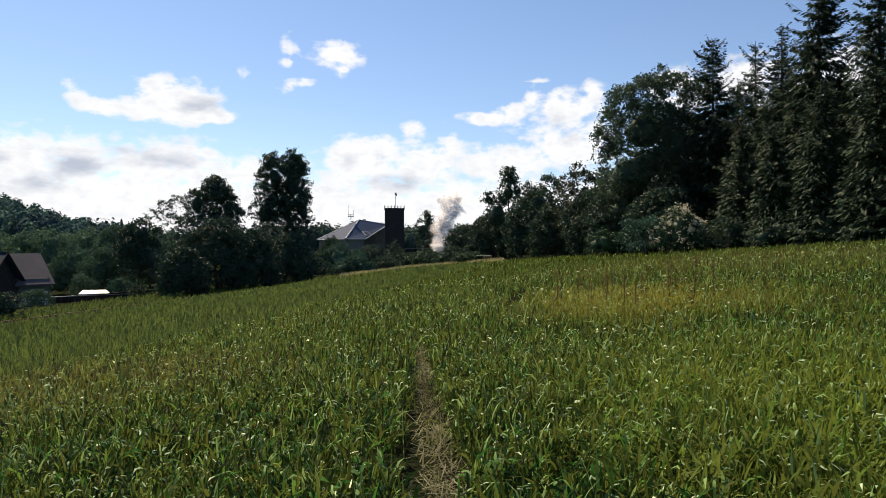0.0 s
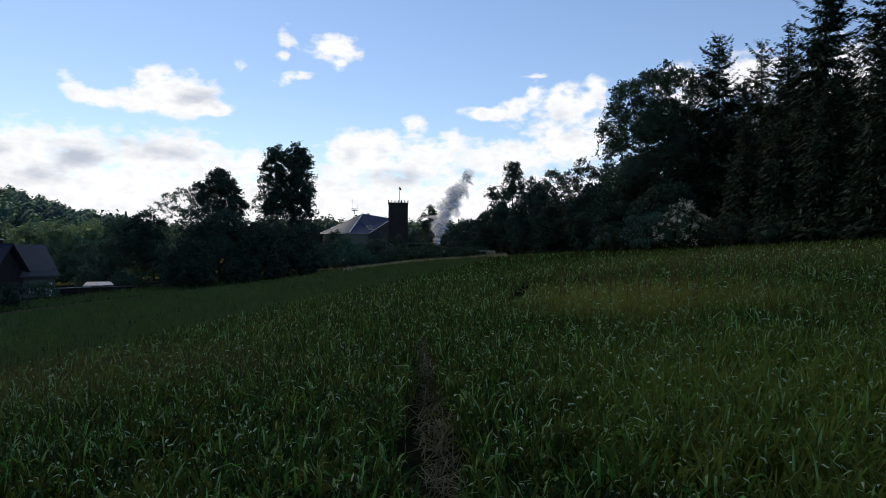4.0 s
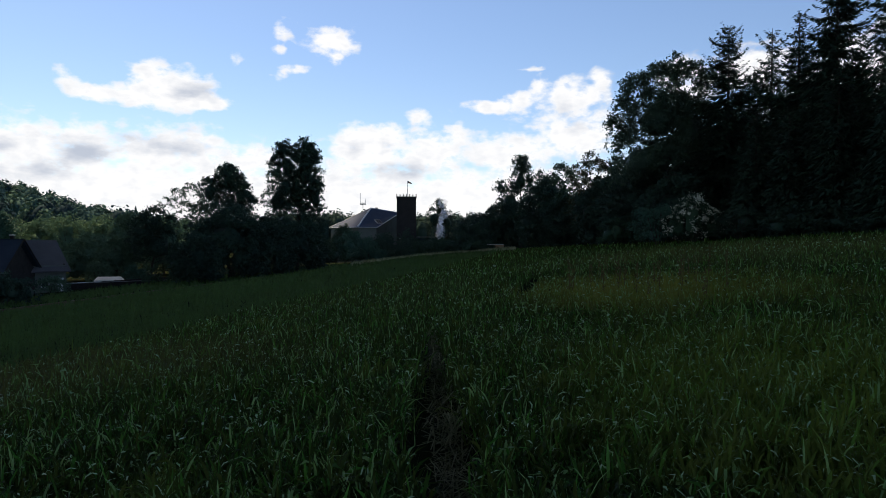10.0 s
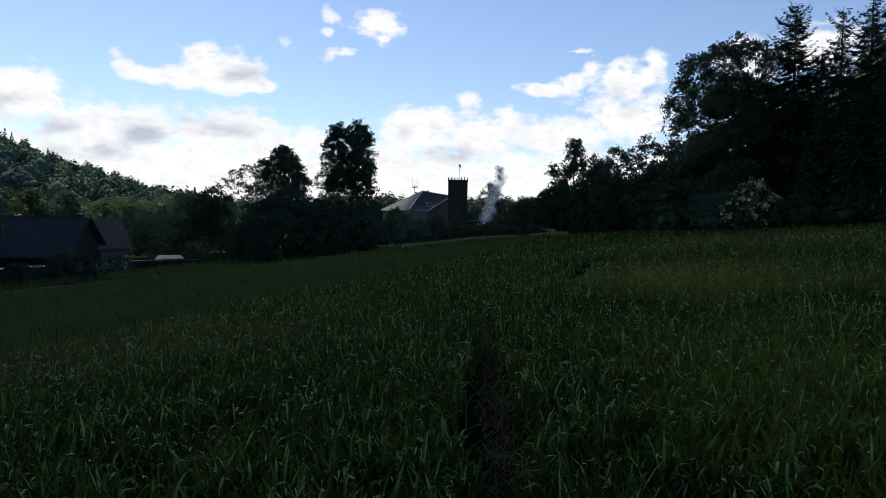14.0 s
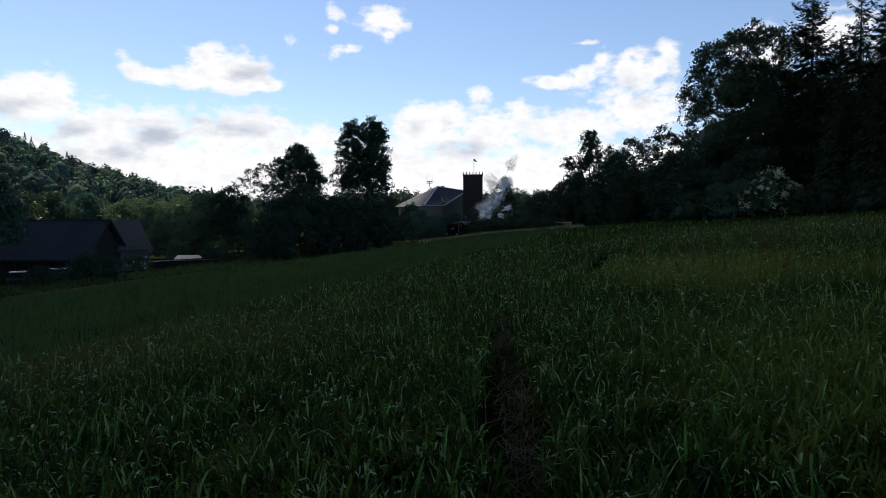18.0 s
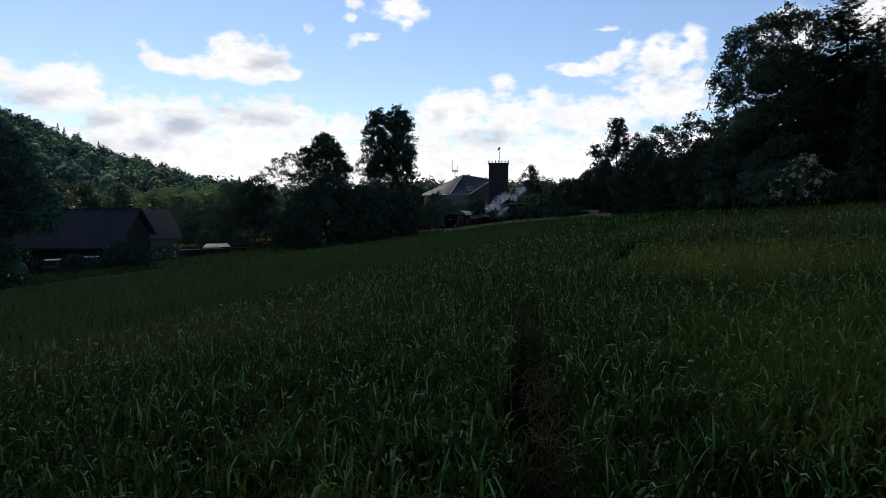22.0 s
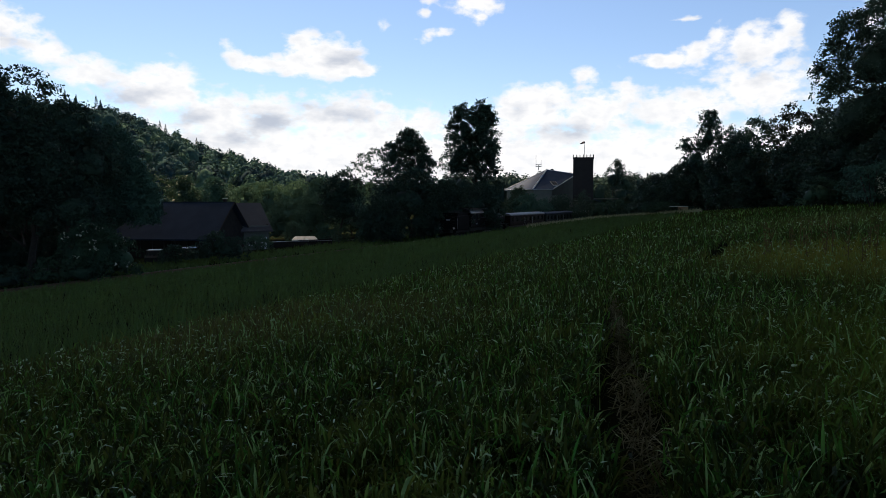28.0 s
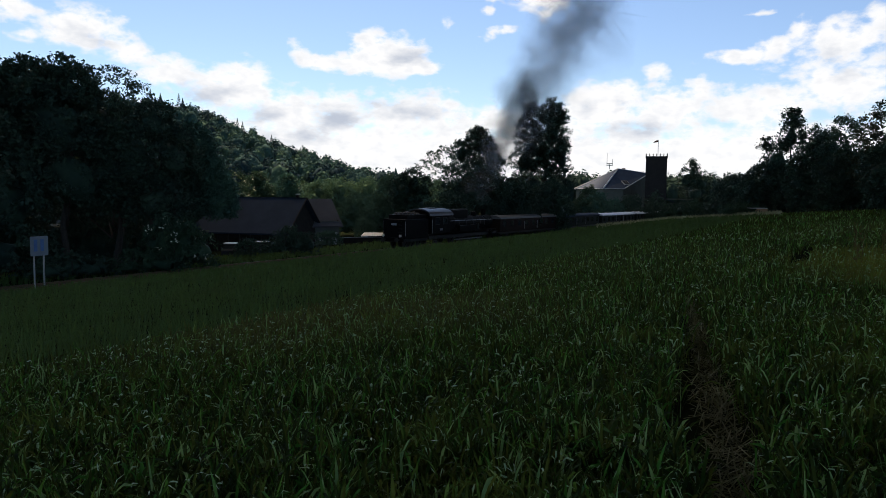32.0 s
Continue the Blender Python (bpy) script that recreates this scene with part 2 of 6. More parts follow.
gx, gy = axis(-2600, 2600, 60, 1.5, 1.12), axis(-1500, 3200, 110, 1.5, 1.12)
GX, GY = np.meshgrid(gx, gy)
gv = np.stack([GX, GY, land(GX, GY)], -1).reshape(-1, 3)
ix = np.arange(len(gx) * len(gy)).reshape(len(gy), len(gx))
gf = np.stack([ix[:-1, :-1], ix[:-1, 1:], ix[1:, 1:], ix[1:, :-1]], -1).reshape(-1, 4)


def soil_material():
    m, n, l, p = nodes_of("field_soil")
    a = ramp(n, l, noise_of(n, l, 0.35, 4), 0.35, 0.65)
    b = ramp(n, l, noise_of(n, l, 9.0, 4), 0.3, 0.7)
    # soil colours kept near black to put the canopy's shade into the gaps
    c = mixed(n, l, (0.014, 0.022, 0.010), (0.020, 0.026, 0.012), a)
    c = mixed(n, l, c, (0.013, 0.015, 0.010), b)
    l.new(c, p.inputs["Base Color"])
    p.inputs["Roughness"].default_value, p.inputs["Specular IOR Level"].default_value = 0.95, 0.0
    bp = n.new("ShaderNodeBump")
    bp.inputs["Strength"].default_value = 0.7
    l.new(b, bp.inputs["Height"])
    l.new(bp.outputs[0], p.inputs["Normal"])
    return m


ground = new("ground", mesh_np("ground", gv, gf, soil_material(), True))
tagged(ground, "sloping farmland soil under green growth, falling to the railway", "ground", kind="structure")


# ---------------------------------------------------------------- clouds
def cloud_sheet(high):
    """A far shell of cloud with clear gaps; soft shapes by position, broken up by noise. The high clouds drift faster than the banks below."""
    R = 3500.0 if high else 3600.0
    az = np.radians(np.concatenate([np.arange(-180, -50, 2.0), np.arange(-50, 75, 0.5), np.arange(75, 180.1, 2.0)]))
    el = np.radians(np.concatenate([np.arange(-2, 24, 0.4), np.arange(24, 31.1, 1.0)]))
    A, E = np.meshgrid(az, el)
    v = np.stack([-np.sin(A) * np.cos(E), np.cos(A) * np.cos(E), np.sin(E)], -1).reshape(-1, 3) * R
    k = np.arange(A.size).reshape(A.shape)
    f = np.stack([k[:-1, :-1], k[:-1, 1:], k[1:, 1:], k[1:, :-1]], -1).reshape(-1, 4)
    a, e = np.degrees(A), np.degrees(E)
    dens, grey = np.full(A.shape, -1.0), np.zeros(A.shape)

    def puff(ca, ce, wa, we, amount):
        """A cloud: centre, half width, half height in degrees."""
        nonlocal dens
        low = np.where(e < ce, 1.35, 1.0)
        q = ((a - ca) / wa) ** 2 + ((e - ce) * low / we) ** 2
        dens = np.maximum(dens, amount * (1.0 - q))

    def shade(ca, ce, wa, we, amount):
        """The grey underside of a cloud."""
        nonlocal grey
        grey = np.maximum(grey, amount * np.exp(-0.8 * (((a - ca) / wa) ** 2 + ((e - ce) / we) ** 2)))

    if high:
        # the long flat cumulus and its tail
        puff(20.8, 11.0, 4.0, 2.1, 1.5)
        puff(23.5, 10.6, 2.5, 1.3, 1.3)
        puff(22.4, 12.0, 2.2, 1.5, 1.4)
        puff(18.1, 10.4, 1.7, 0.9, 1.2)
        puff(26.0, 10.4, 2.5, 0.75, 1.0)
        puff(27.9, 11.1, 1.3, 0.7, 0.75)
        puff(28.5, 11.8, 0.7, 0.5, 0.7)
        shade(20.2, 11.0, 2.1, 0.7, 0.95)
        # small scraps high up
        puff(8.9, 15.5, 2.3, 1.45, 1.0)
        puff(8.4, 14.3, 0.7, 0.8, 0.7)
        puff(12.6, 16.1, 0.8, 0.85, 0.62)
        puff(11.7, 16.9, 0.9, 0.4, 0.55)
        puff(12.8, 14.7, 0.6, 0.4, 0.45)
        puff(11.7, 13.3, 1.3, 0.5, 0.6)
        puff(13.1, 12.7, 0.7, 0.35, 0.4)
        puff(16.4, 13.8, 0.6, 0.7, 0.5)
        puff(-7.5, 13.6, 1.2, 0.35, 0.65)
        puff(30.4, 9.3, 0.7, 0.35, 0.5)
    else:
        # the bank on the left
        puff(31.4, 6.6, 3.2, 2.5, 1.1)
        puff(28.2, 6.0, 3.5, 2.7, 1.1)
        puff(23.3, 6.3, 4.4, 2.5, 1.1)
        puff(19.8, 6.4, 2.9, 2.4, 1.1)
        puff(16.2, 6.1, 2.5, 1.9, 1.0)
        puff(36.5, 8.2, 4.4, 2.4, 1.2)
        puff(40.6, 9.0, 3.0, 1.6, 1.1)
        puff(46.3, 11.4, 3.4, 2.2, 1.2)
        puff(43.5, 10.2, 2.0, 1.1, 1.0)
        puff(49.5, 10.8, 2.4, 0.8, 0.9)
        puff(51.0, 12.6, 1.6, 1.5, 0.9)
        puff(62.0, 8.0, 9.0, 6.0, 1.0)
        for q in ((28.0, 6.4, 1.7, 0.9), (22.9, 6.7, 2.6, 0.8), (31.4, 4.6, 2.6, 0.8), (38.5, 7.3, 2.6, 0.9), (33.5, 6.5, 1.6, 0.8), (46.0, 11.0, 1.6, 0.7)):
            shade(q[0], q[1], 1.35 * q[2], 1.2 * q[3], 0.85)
        # the middle
        puff(6.7, 7.2, 3.5, 2.4, 1.3)
        puff(5.1, 8.1, 2.0, 1.6, 1.2)
        puff(1.6, 6.7, 3.3, 2.5, 1.2)
        puff(2.5, 9.9, 1.2, 0.7, 0.9)
        puff(-0.8, 8.4, 1.4, 1.3, 1.0)
        puff(9.0, 3.6, 5.0, 2.0, 0.8)
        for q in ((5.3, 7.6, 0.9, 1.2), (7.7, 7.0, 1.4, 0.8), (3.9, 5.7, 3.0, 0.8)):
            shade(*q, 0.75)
        # the bright bank on the right
        puff(-3.6, 10.6, 3.9, 0.75, 1.1)
        puff(-7.5, 12.2, 0.9, 1.2, 1.0)
        puff(-6.6, 11.2, 2.5, 1.0, 1.1)
        puff(-12.3, 12.6, 1.2, 1.1, 1.0)
        puff(-10.3, 11.4, 2.9, 1.8, 1.3)
        puff(-10.0, 8.3, 4.6, 3.5, 1.1)
        puff(-5.0, 6.9, 4.8, 2.1, 1.0)
        puff(-18.8, 11.9, 3.0, 2.3, 1.0)
        puff(-23.5, 12.6, 3.8, 2.1, 1.0)
        puff(-31.0, 10.0, 8.0, 5.0, 1.0)
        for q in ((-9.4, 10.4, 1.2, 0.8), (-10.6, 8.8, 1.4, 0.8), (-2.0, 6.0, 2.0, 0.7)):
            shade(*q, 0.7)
        # haze low over the horizon, and more cloud out of view
        ahead = np.clip((95 - np.abs(a - 10)) / 30, 0, 1)
        dens = np.maximum(dens, np.clip((6.9 - e) / 2.4, -1, 1.6) * ahead + (ahead - 1))
        out = np.sin(np.radians(a * 5)) * 0.4 + np.sin(np.radians(a * 11 + e * 9)) * 0.4
        dens = np.where((a < -45) | (a > 70), np.maximum(dens, out - 0.55 - 0.5 * (1 - ahead)), dens)
    me = mesh_np("cloud_sheet", v, f, None, True)
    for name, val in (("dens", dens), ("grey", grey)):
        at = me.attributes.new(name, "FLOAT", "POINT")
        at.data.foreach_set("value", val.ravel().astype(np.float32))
    m, n, l, p = nodes_of("cloud_vapour")
    n.remove(p)
    tc = n.new("ShaderNodeTexCoord")
    sc = n.new("ShaderNodeVectorMath")
    sc.operation = "MULTIPLY"
    sc.inputs[1].default_value = (1 / R, 1 / R, 1.7 / R)
    l.new(tc.outputs["Object"], sc.inputs[0])

    def cloud_noise(scale, detail, rough):
        t = n.new("ShaderNodeTexNoise")
        t.inputs["Scale"].default_value, t.inputs["Detail"].default_value = scale, detail
        t.inputs["Roughness"].default_value = rough
        l.new(sc.outputs[0], t.inputs["Vector"])
        return t.outputs["Fac"]

    def math_node(op, a_, b_):
        k_ = n.new("ShaderNodeMath")
        k_.operation = op
        for i, s in enumerate((a_, b_)):
            if isinstance(s, (int, float)):
                k_.inputs[i].default_value = s
            else:
                l.new(s, k_.inputs[i])
        return k_.outputs[0]

    da, ga = n.new("ShaderNodeAttribute"), n.new("ShaderNodeAttribute")
    da.attribute_name, ga.attribute_name = "dens", "grey"
    n1, n2 = cloud_noise(15, 6, 0.56), cloud_noise(44, 5, 0.52)
    wob = math_node("MULTIPLY", math_node("SUBTRACT", n1, 0.5), 2.0)
    fine = math_node("MULTIPLY", math_node("SUBTRACT", n2, 0.5), 2.7)
    d = math_node("ADD", math_node("ADD", da.outputs["Fac"], wob), fine)
    alpha = n.new("ShaderNodeMapRange")
    alpha.interpolation_type = "SMOOTHSTEP"
    alpha.inputs[1].default_value, alpha.inputs[2].default_value = -0.12, 0.95
    l.new(d, alpha.inputs[0])
    flat = n.new("ShaderNodeVectorMath")
    flat.operation = "MULTIPLY"
    flat.inputs[1].default_value = (1.0, 1.0, 1.5)
    l.new(sc.outputs[0], flat.inputs[0])
    n3 = n.new("ShaderNodeTexNoise")
    n3.inputs["Scale"].default_value, n3.inputs["Detail"].default_value, n3.inputs["Roughness"].default_value = 12, 6, 0.55
    l.new(flat.outputs[0], n3.inputs["Vector"])
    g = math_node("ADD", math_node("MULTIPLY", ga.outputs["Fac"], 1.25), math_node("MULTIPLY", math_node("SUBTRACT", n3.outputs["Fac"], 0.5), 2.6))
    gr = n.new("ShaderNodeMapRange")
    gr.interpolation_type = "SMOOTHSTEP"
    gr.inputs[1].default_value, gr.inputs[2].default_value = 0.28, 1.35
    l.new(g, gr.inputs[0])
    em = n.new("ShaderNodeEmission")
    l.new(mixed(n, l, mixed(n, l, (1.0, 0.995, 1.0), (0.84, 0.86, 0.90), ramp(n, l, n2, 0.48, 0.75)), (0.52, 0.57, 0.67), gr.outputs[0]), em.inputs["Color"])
    em.inputs["Strength"].default_value = 0.605
    tr = n.new("ShaderNodeBsdfTransparent")
    mx = n.new("ShaderNodeMixShader")
    l.new(alpha.outputs[0], mx.inputs[0])
    l.new(tr.outputs[0], mx.inputs[1])
    l.new(em.outputs[0], mx.inputs[2])
    l.new(mx.outputs[0], n["Material Output"].inputs["Surface"])
    m.cycles.emission_sampling = "NONE"
    me.materials.append(m)
    ob = new("backdrop_high_clouds" if high else "backdrop_cloud_banks", me)
    ob.visible_shadow = False
    return tagged(ob, "small white cumulus clouds high in a blue sky" if high else "banks of white cumulus clouds with grey bases over the horizon", "clouds", kind="structure")


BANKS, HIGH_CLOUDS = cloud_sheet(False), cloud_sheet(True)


def sun_cloud():
    """A wide cloud that drifts before the sun: a lumpy sheet, thinner towards its leading edge, that lets a little sun through."""
    nx, ny = 90, 100
    xs, ys = np.linspace(-2300, 390, nx), np.linspace(-2700, 172, ny)
    X, Y = np.meshgrid(xs, ys)
    Y0, Y = Y, Y + RIM_SLOPE * X
    rng = np.random.default_rng(5)
    lump = np.zeros(X.shape)
    for i in range(220):
        cx, cy, r = rng.uniform(-2300, 390), rng.uniform(-2700, 172), rng.uniform(60, 180)
        lump = np.maximum(lump, np.clip(1 - ((X - cx) ** 2 + (Y0 - cy) ** 2) / (r * r), 0, 1) ** 0.5 * r * 0.5)
    rim = np.clip(np.minimum(np.minimum(390 - X, X + 2300), np.minimum(172 - Y0, Y0 + 2700)) / 120, 0, 1) ** 0.5
    top = np.stack([X, Y, (20 + lump) * rim], -1).reshape(-1, 3)
    low = np.stack([X, Y, -(10 + 0.15 * lump) * rim - 0.5], -1).reshape(-1, 3)
    k = np.arange(X.size).reshape(X.shape)
    f = np.stack([k[:-1, :-1], k[:-1, 1:], k[1:, 1:], k[1:, :-1]], -1).reshape(-1, 4)
    me = mesh_np("sun_cloud", np.concatenate([top, low]), np.concatenate([f, f[:, ::-1] + X.size]), None, True)
    m, n, l, p = nodes_of("thick_cloud")
    p.inputs["Base Color"].default_value = (0.9, 0.9, 0.9, 1)
    p.inputs["Roughness"].default_value = 1.0
    tc, sep = n.new("ShaderNodeTexCoord"), n.new("ShaderNodeSeparateXYZ")
    l.new(tc.outputs["Object"], sep.inputs[0])
    edge = n.new("ShaderNodeMapRange")
    edge.inputs[1].default_value, edge.inputs[2].default_value = 390, 60
    edge.inputs[3].default_value, edge.inputs[4].default_value = 0.0, CLOUD_COVER
    l.new(sep.outputs["X"], edge.inputs[0])
    tail = n.new("ShaderNodeMapRange")
    tail.inputs[1].default_value, tail.inputs[2].default_value = -450, -1000
    tail.inputs[3].default_value, tail.inputs[4].default_value = 1.0, 0.81
    l.new(sep.outputs["X"], tail.inputs[0])
    far = n.new("ShaderNodeMapRange")
    far.inputs[1].default_value, far.inputs[2].default_value = 90, 170
    far.inputs[3].default_value, far.inputs[4].default_value = 1.0, 0.62
    # beyond a slanting rim the cloud is thinner: the valley behind keeps a little more of the sun
    slant = n.new("ShaderNodeVectorMath")
    slant.operation = "DOT_PRODUCT"
    slant.inputs[1].default_value = (-RIM_SLOPE, 1.0, 0.0)
    l.new(tc.outputs["Object"], slant.inputs[0])
    l.new(slant.outputs["Value"], far.inputs[0])
    both = n.new("ShaderNodeMath")
    both.operation = "MULTIPLY"
    l.new(edge.outputs[0], both.inputs[0])
    l.new(far.outputs[0], both.inputs[1])
    tr, mx = n.new("ShaderNodeBsdfTransparent"), n.new("ShaderNodeMixShader")
    whole = n.new("ShaderNodeMath")
    whole.operation = "MULTIPLY"
    l.new(both.outputs[0], whole.inputs[0])
    l.new(tail.outputs[0], whole.inputs[1])
    l.new(whole.outputs[0], mx.inputs[0])
    l.new(tr.outputs[0], mx.inputs[1])
    l.new(p.outputs[0], mx.inputs[2])
    l.new(mx.outputs[0], n["Material Output"].inputs["Surface"])
    me.materials.append(m)
    return tagged(new("cloud", me), "thick white cumulus cloud drifting in front of the sun", "cloud")


CLOUD_COVER, RIM_SLOPE = 1.0, 1.4
SUN_CLOUD = sun_cloud()


# ---------------------------------------------------------------- railway
def railway():
    e = thing("railway_track", Matrix.Identity(4), "single railway track on grey stone ballast beside the field", "railway track", kind="structure")
    prof = [(-2.3, -0.62), (-1.5, -0.18), (1.5, -0.18), (2.3, -0.62)]
    part("ballast", extruded(prof, -90, 330, lambda u, v, w: on_line(w, u, RAILZ + v)), GRAVEL, e)
    for side in (-0.75, 0.75):
        rp = [(side - 0.07, -0.16), (side - 0.035, -0.12), (side - 0.035, 0), (side + 0.035, 0), (side + 0.035, -0.12), (side + 0.07, -0.16)]
        part("rail", extruded(rp, -90, 330, lambda u, v, w: on_line(w, u, RAILZ + v)), RAIL, e)
    sleeper = None
    for i in range(160):
        run = -40 + i * 0.65
        m = Matrix.Translation(on_line(run, 0, RAILZ - 0.19)) @ pose(0, 0, 0, 0, 0, -10.02)
        if sleeper is None:
            sleeper = part("sleeper", boxed(-1.25, 1.25, -0.12, 0.12, -0.1, 0.04, bevel=0.015), TIMBER, e)
            sleeper.matrix_world = m
        else:
            o = new("sleeper", sleeper.data)
            o.parent, o.matrix_world = e, m
    return e


railway()


# ---------------------------------------------------------------- trees
def leaf_quads(rng, pts, size, up=0.0, jit=0.5):
    """A rhombic leaf, folded at random, at every point."""
    n = len(pts)
    d = rng.normal(size=(n, 3))
    d /= np.linalg.norm(d, axis=1)[:, None]
    s = rng.normal(size=(n, 3))
    s -= (s * d).sum(1)[:, None] * d
    s /= np.linalg.norm(s, axis=1)[:, None]
    L = (size * rng.uniform(1 - jit, 1 + jit, n))[:, None]
    v = np.stack([pts - d * L * 0.55, pts + s * L * 0.32, pts + d * L * 0.55, pts - s * L * 0.32], 1).reshape(-1, 3)
    return v, np.arange(4 * n).reshape(-1, 4)


def ico(sub):
    bm = bmesh.new()
    bmesh.ops.create_icosphere(bm, subdivisions=sub, radius=1)
    v = np.array([x.co[:] for x in bm.verts])
    f = np.array([[y.index for y in x.verts] for x in bm.faces])
    bm.free()
    return v, f


ICO1, ICO2 = ico(1), ico(2)


def swelling(rng, amount, count=13):
    """Uneven swelling of a crown by direction: broad bosses with hollows between."""
    boss = rng.normal(size=(count, 3))
    boss /= np.linalg.norm(boss, axis=1)[:, None]
    return lambda u: 1.0 - amount + 1.6 * amount * np.clip((u @ boss.T).max(1) * 2.6 - 1.6, 0, 1)


def crown_mesh(name, rng, lobes, n, leaf, mat, core=0.62, spray=0.36, uneven=0.12, heart_below=1e9):
    """A crown: sprays of leaves over the shells of several lobes (x, y, z, rx, ry, rz), uneven, with gaps, round a leafy heart."""
    vs, fs, base = [], [], 0
    L = np.array(lobes, dtype=float)
    area = L[:, 3] * L[:, 5]
    for i, share in enumerate(area / area.sum()):
        c, r = L[i, :3], L[i, 3:]
        k = max(int(n * share), 30)
        nc = max(k // 15, 10)
        swell = swelling(rng, uneven)
        d = rng.normal(size=(nc, 3))
        d /= np.linalg.norm(d, axis=1)[:, None]
        d[:, 2] = np.where(d[:, 2] < -0.6, -d[:, 2], d[:, 2])
        cc = c + d * r * (swell(d) * rng.uniform(0.64, 1.03, nc) ** 0.7)[:, None]
        # no leaves deep within a neighbouring lobe
        free = np.ones(nc, dtype=bool)
        for j in range(len(L)):
            if j != i:
                free &= (((cc - L[j, :3]) / L[j, 3:]) ** 2).sum(1) > 0.45
        if free.any():
            cc = cc[free]
        w = rng.integers(0, len(cc), k)
        p = cc[w] + np.clip(rng.normal(size=(k, 3)), -1.7, 1.7) * np.array([1, 1, 0.75]) * spray * rng.uniform(0.5, 1.3, len(cc))[w][:, None]
        v, f = leaf_quads(rng, p, leaf)
        vs.append(v)
        fs.append(f + base)
        base += len(v)
        if core and r[0] > 1.2 and c[2] < heart_below:
            tv, tf = ICO2
            b = c + tv * r * (core * swell(tv) * rng.uniform(0.6, 1.05, len(tv)))[:, None]
            # triangles stored as quads through a middle point
            mid = (b[tf[:, 0]] + b[tf[:, 2]]) / 2
            vs.append(np.concatenate([b, mid]))
            fs.append(np.stack([tf[:, 0], tf[:, 1], tf[:, 2], np.arange(len(tf)) + len(b)], 1) + base)
            base += len(b) + len(mid)
    return mesh_np(name, np.concatenate(vs), np.concatenate(fs), mat)


def trunk_bmesh(rng, height, radius, limbs, spread):
    """A tapered, slightly bent trunk with rising limbs."""
    bm = bmesh.new()
    p, steps = Vector((0, 0, -0.4)), 6
    pts = [p]
    for i in range(steps):
        p = p + Vector((rng.normal() * 0.02 * height, rng.normal() * 0.02 * height, (height * 0.82 + 0.4) / steps))
        pts.append(p)
    for i in range(steps):
        rod(bm, pts[i], pts[i + 1] + Vector((0, 0, 0.02)), radius * (1 - 0.14 * i), radius * (1 - 0.14 * (i + 1)), 8)
    for i in range(limbs):
        t = rng.uniform(0.25, 0.92)
        a = pts[0].lerp(pts[-1], t)
        an = rng.uniform(0, 2 * math.pi)
        out = spread * rng.uniform(0.5, 0.95) * (1.15 - t * 0.6)
        b = a + Vector((math.cos(an) * out, math.sin(an) * out, out * rng.uniform(0.35, 1.0)))
        rod(bm, a, b, radius * 0.34 * (1.1 - t * 0.5), radius * 0.06, 5)
    return bm


def tree(left, dist, height, lobes, mat, label, n=6000, leaf=0.34, seed=1, trunk=0.22, name="tree", cat="tree",
         core=0.54, limbs=9, uneven=0.12, heart_below=2.0):
    """lobes: (sideways, depth, centre height, half width, half depth, half height), all as shares of the height."""
    rng = np.random.default_rng(seed)
    g = ground_at(left, dist)
    e = thing(name, Matrix.Translation(g) @ pose(0, 0, 0, 0, 0, left), label, cat)
    real = [tuple(v * height for v in q) for q in lobes]
    spread = max(q[3] for q in real)
    part("trunk", trunk_bmesh(rng, height * 0.9, trunk, limbs, spread), BARK, e)
    part("crown", crown_mesh("crown", rng, real, int(n * 1.45), leaf, mat, core, 1.15 * leaf, uneven, heart_below * height), mat, e)
    return e


def bush(left, dist, height, width, mat, label, n=1500, leaf=0.2, seed=1, name="bush", cat="bush", blossom=0, lobes=4, z0=0.0):
    rng = np.random.default_rng(seed)
    g = ground_at(left, dist)
    e = thing(name, Matrix.Translation((g.x, g.y, g.z + z0)) @ pose(0, 0, 0, 0, 0, left), label, cat)
    ls = []
    for i in range(lobes):
        s = (i + 0.5) / lobes * 2 - 1
        h = height * (1 - 0.35 * s * s) * rng.uniform(0.75, 1.0)
        ls.append((s * width * 0.36, rng.normal() * width * 0.08, h * 0.5, width * rng.uniform(0.20, 0.30) + 0.1, width * 0.24 + 0.1, h * 0.52))
    bm = bmesh.new()
    for i in range(7):
        an = rng.uniform(0, 6.28)
        rod(bm, (0.1 * math.cos(an), 0.1 * math.sin(an), -0.15), (math.cos(an) * width * 0.25, math.sin(an) * width * 0.25, height * 0.7), 0.045, 0.012, 5)
    part("stem", bm, BARK, e)
    part("leaves", crown_mesh("leaves", rng, ls, int(1.3 * n), leaf, mat, 0.62, 1.2 * leaf, 0.16), mat, e)
    if blossom:
        part("blossom", crown_mesh("blossom", rng, [(q[0], q[1] - 0.15, q[2] * 1.05, q[3] * 1.05, q[4] * 1.08, q[5] * 1.03) for q in ls], blossom, leaf * 0.8, BLOSSOM, 0, 0.9 * leaf, 0.16), BLOSSOM, e, "white blossom clusters")
    return e


def lumps(seed, n, cx, half, z0, z1, r, depth=0.1):
    """Small uneven leaf lumps heaped along a column of a crown."""
    rng = np.random.default_rng(seed)
    out = []
    for i in range(n):
        t = (i + rng.uniform(0.2, 0.8)) / n
        q = r * rng.uniform(0.75, 1.3)
        out.append((cx + rng.uniform(-1, 1) * half * (1 - 0.7 * t * t * t), rng.uniform(-1, 1) * depth, z0 + (z1 - z0) * t, q * 1.05, q, q * rng.uniform(0.7, 0.95)))
    return tuple(out)


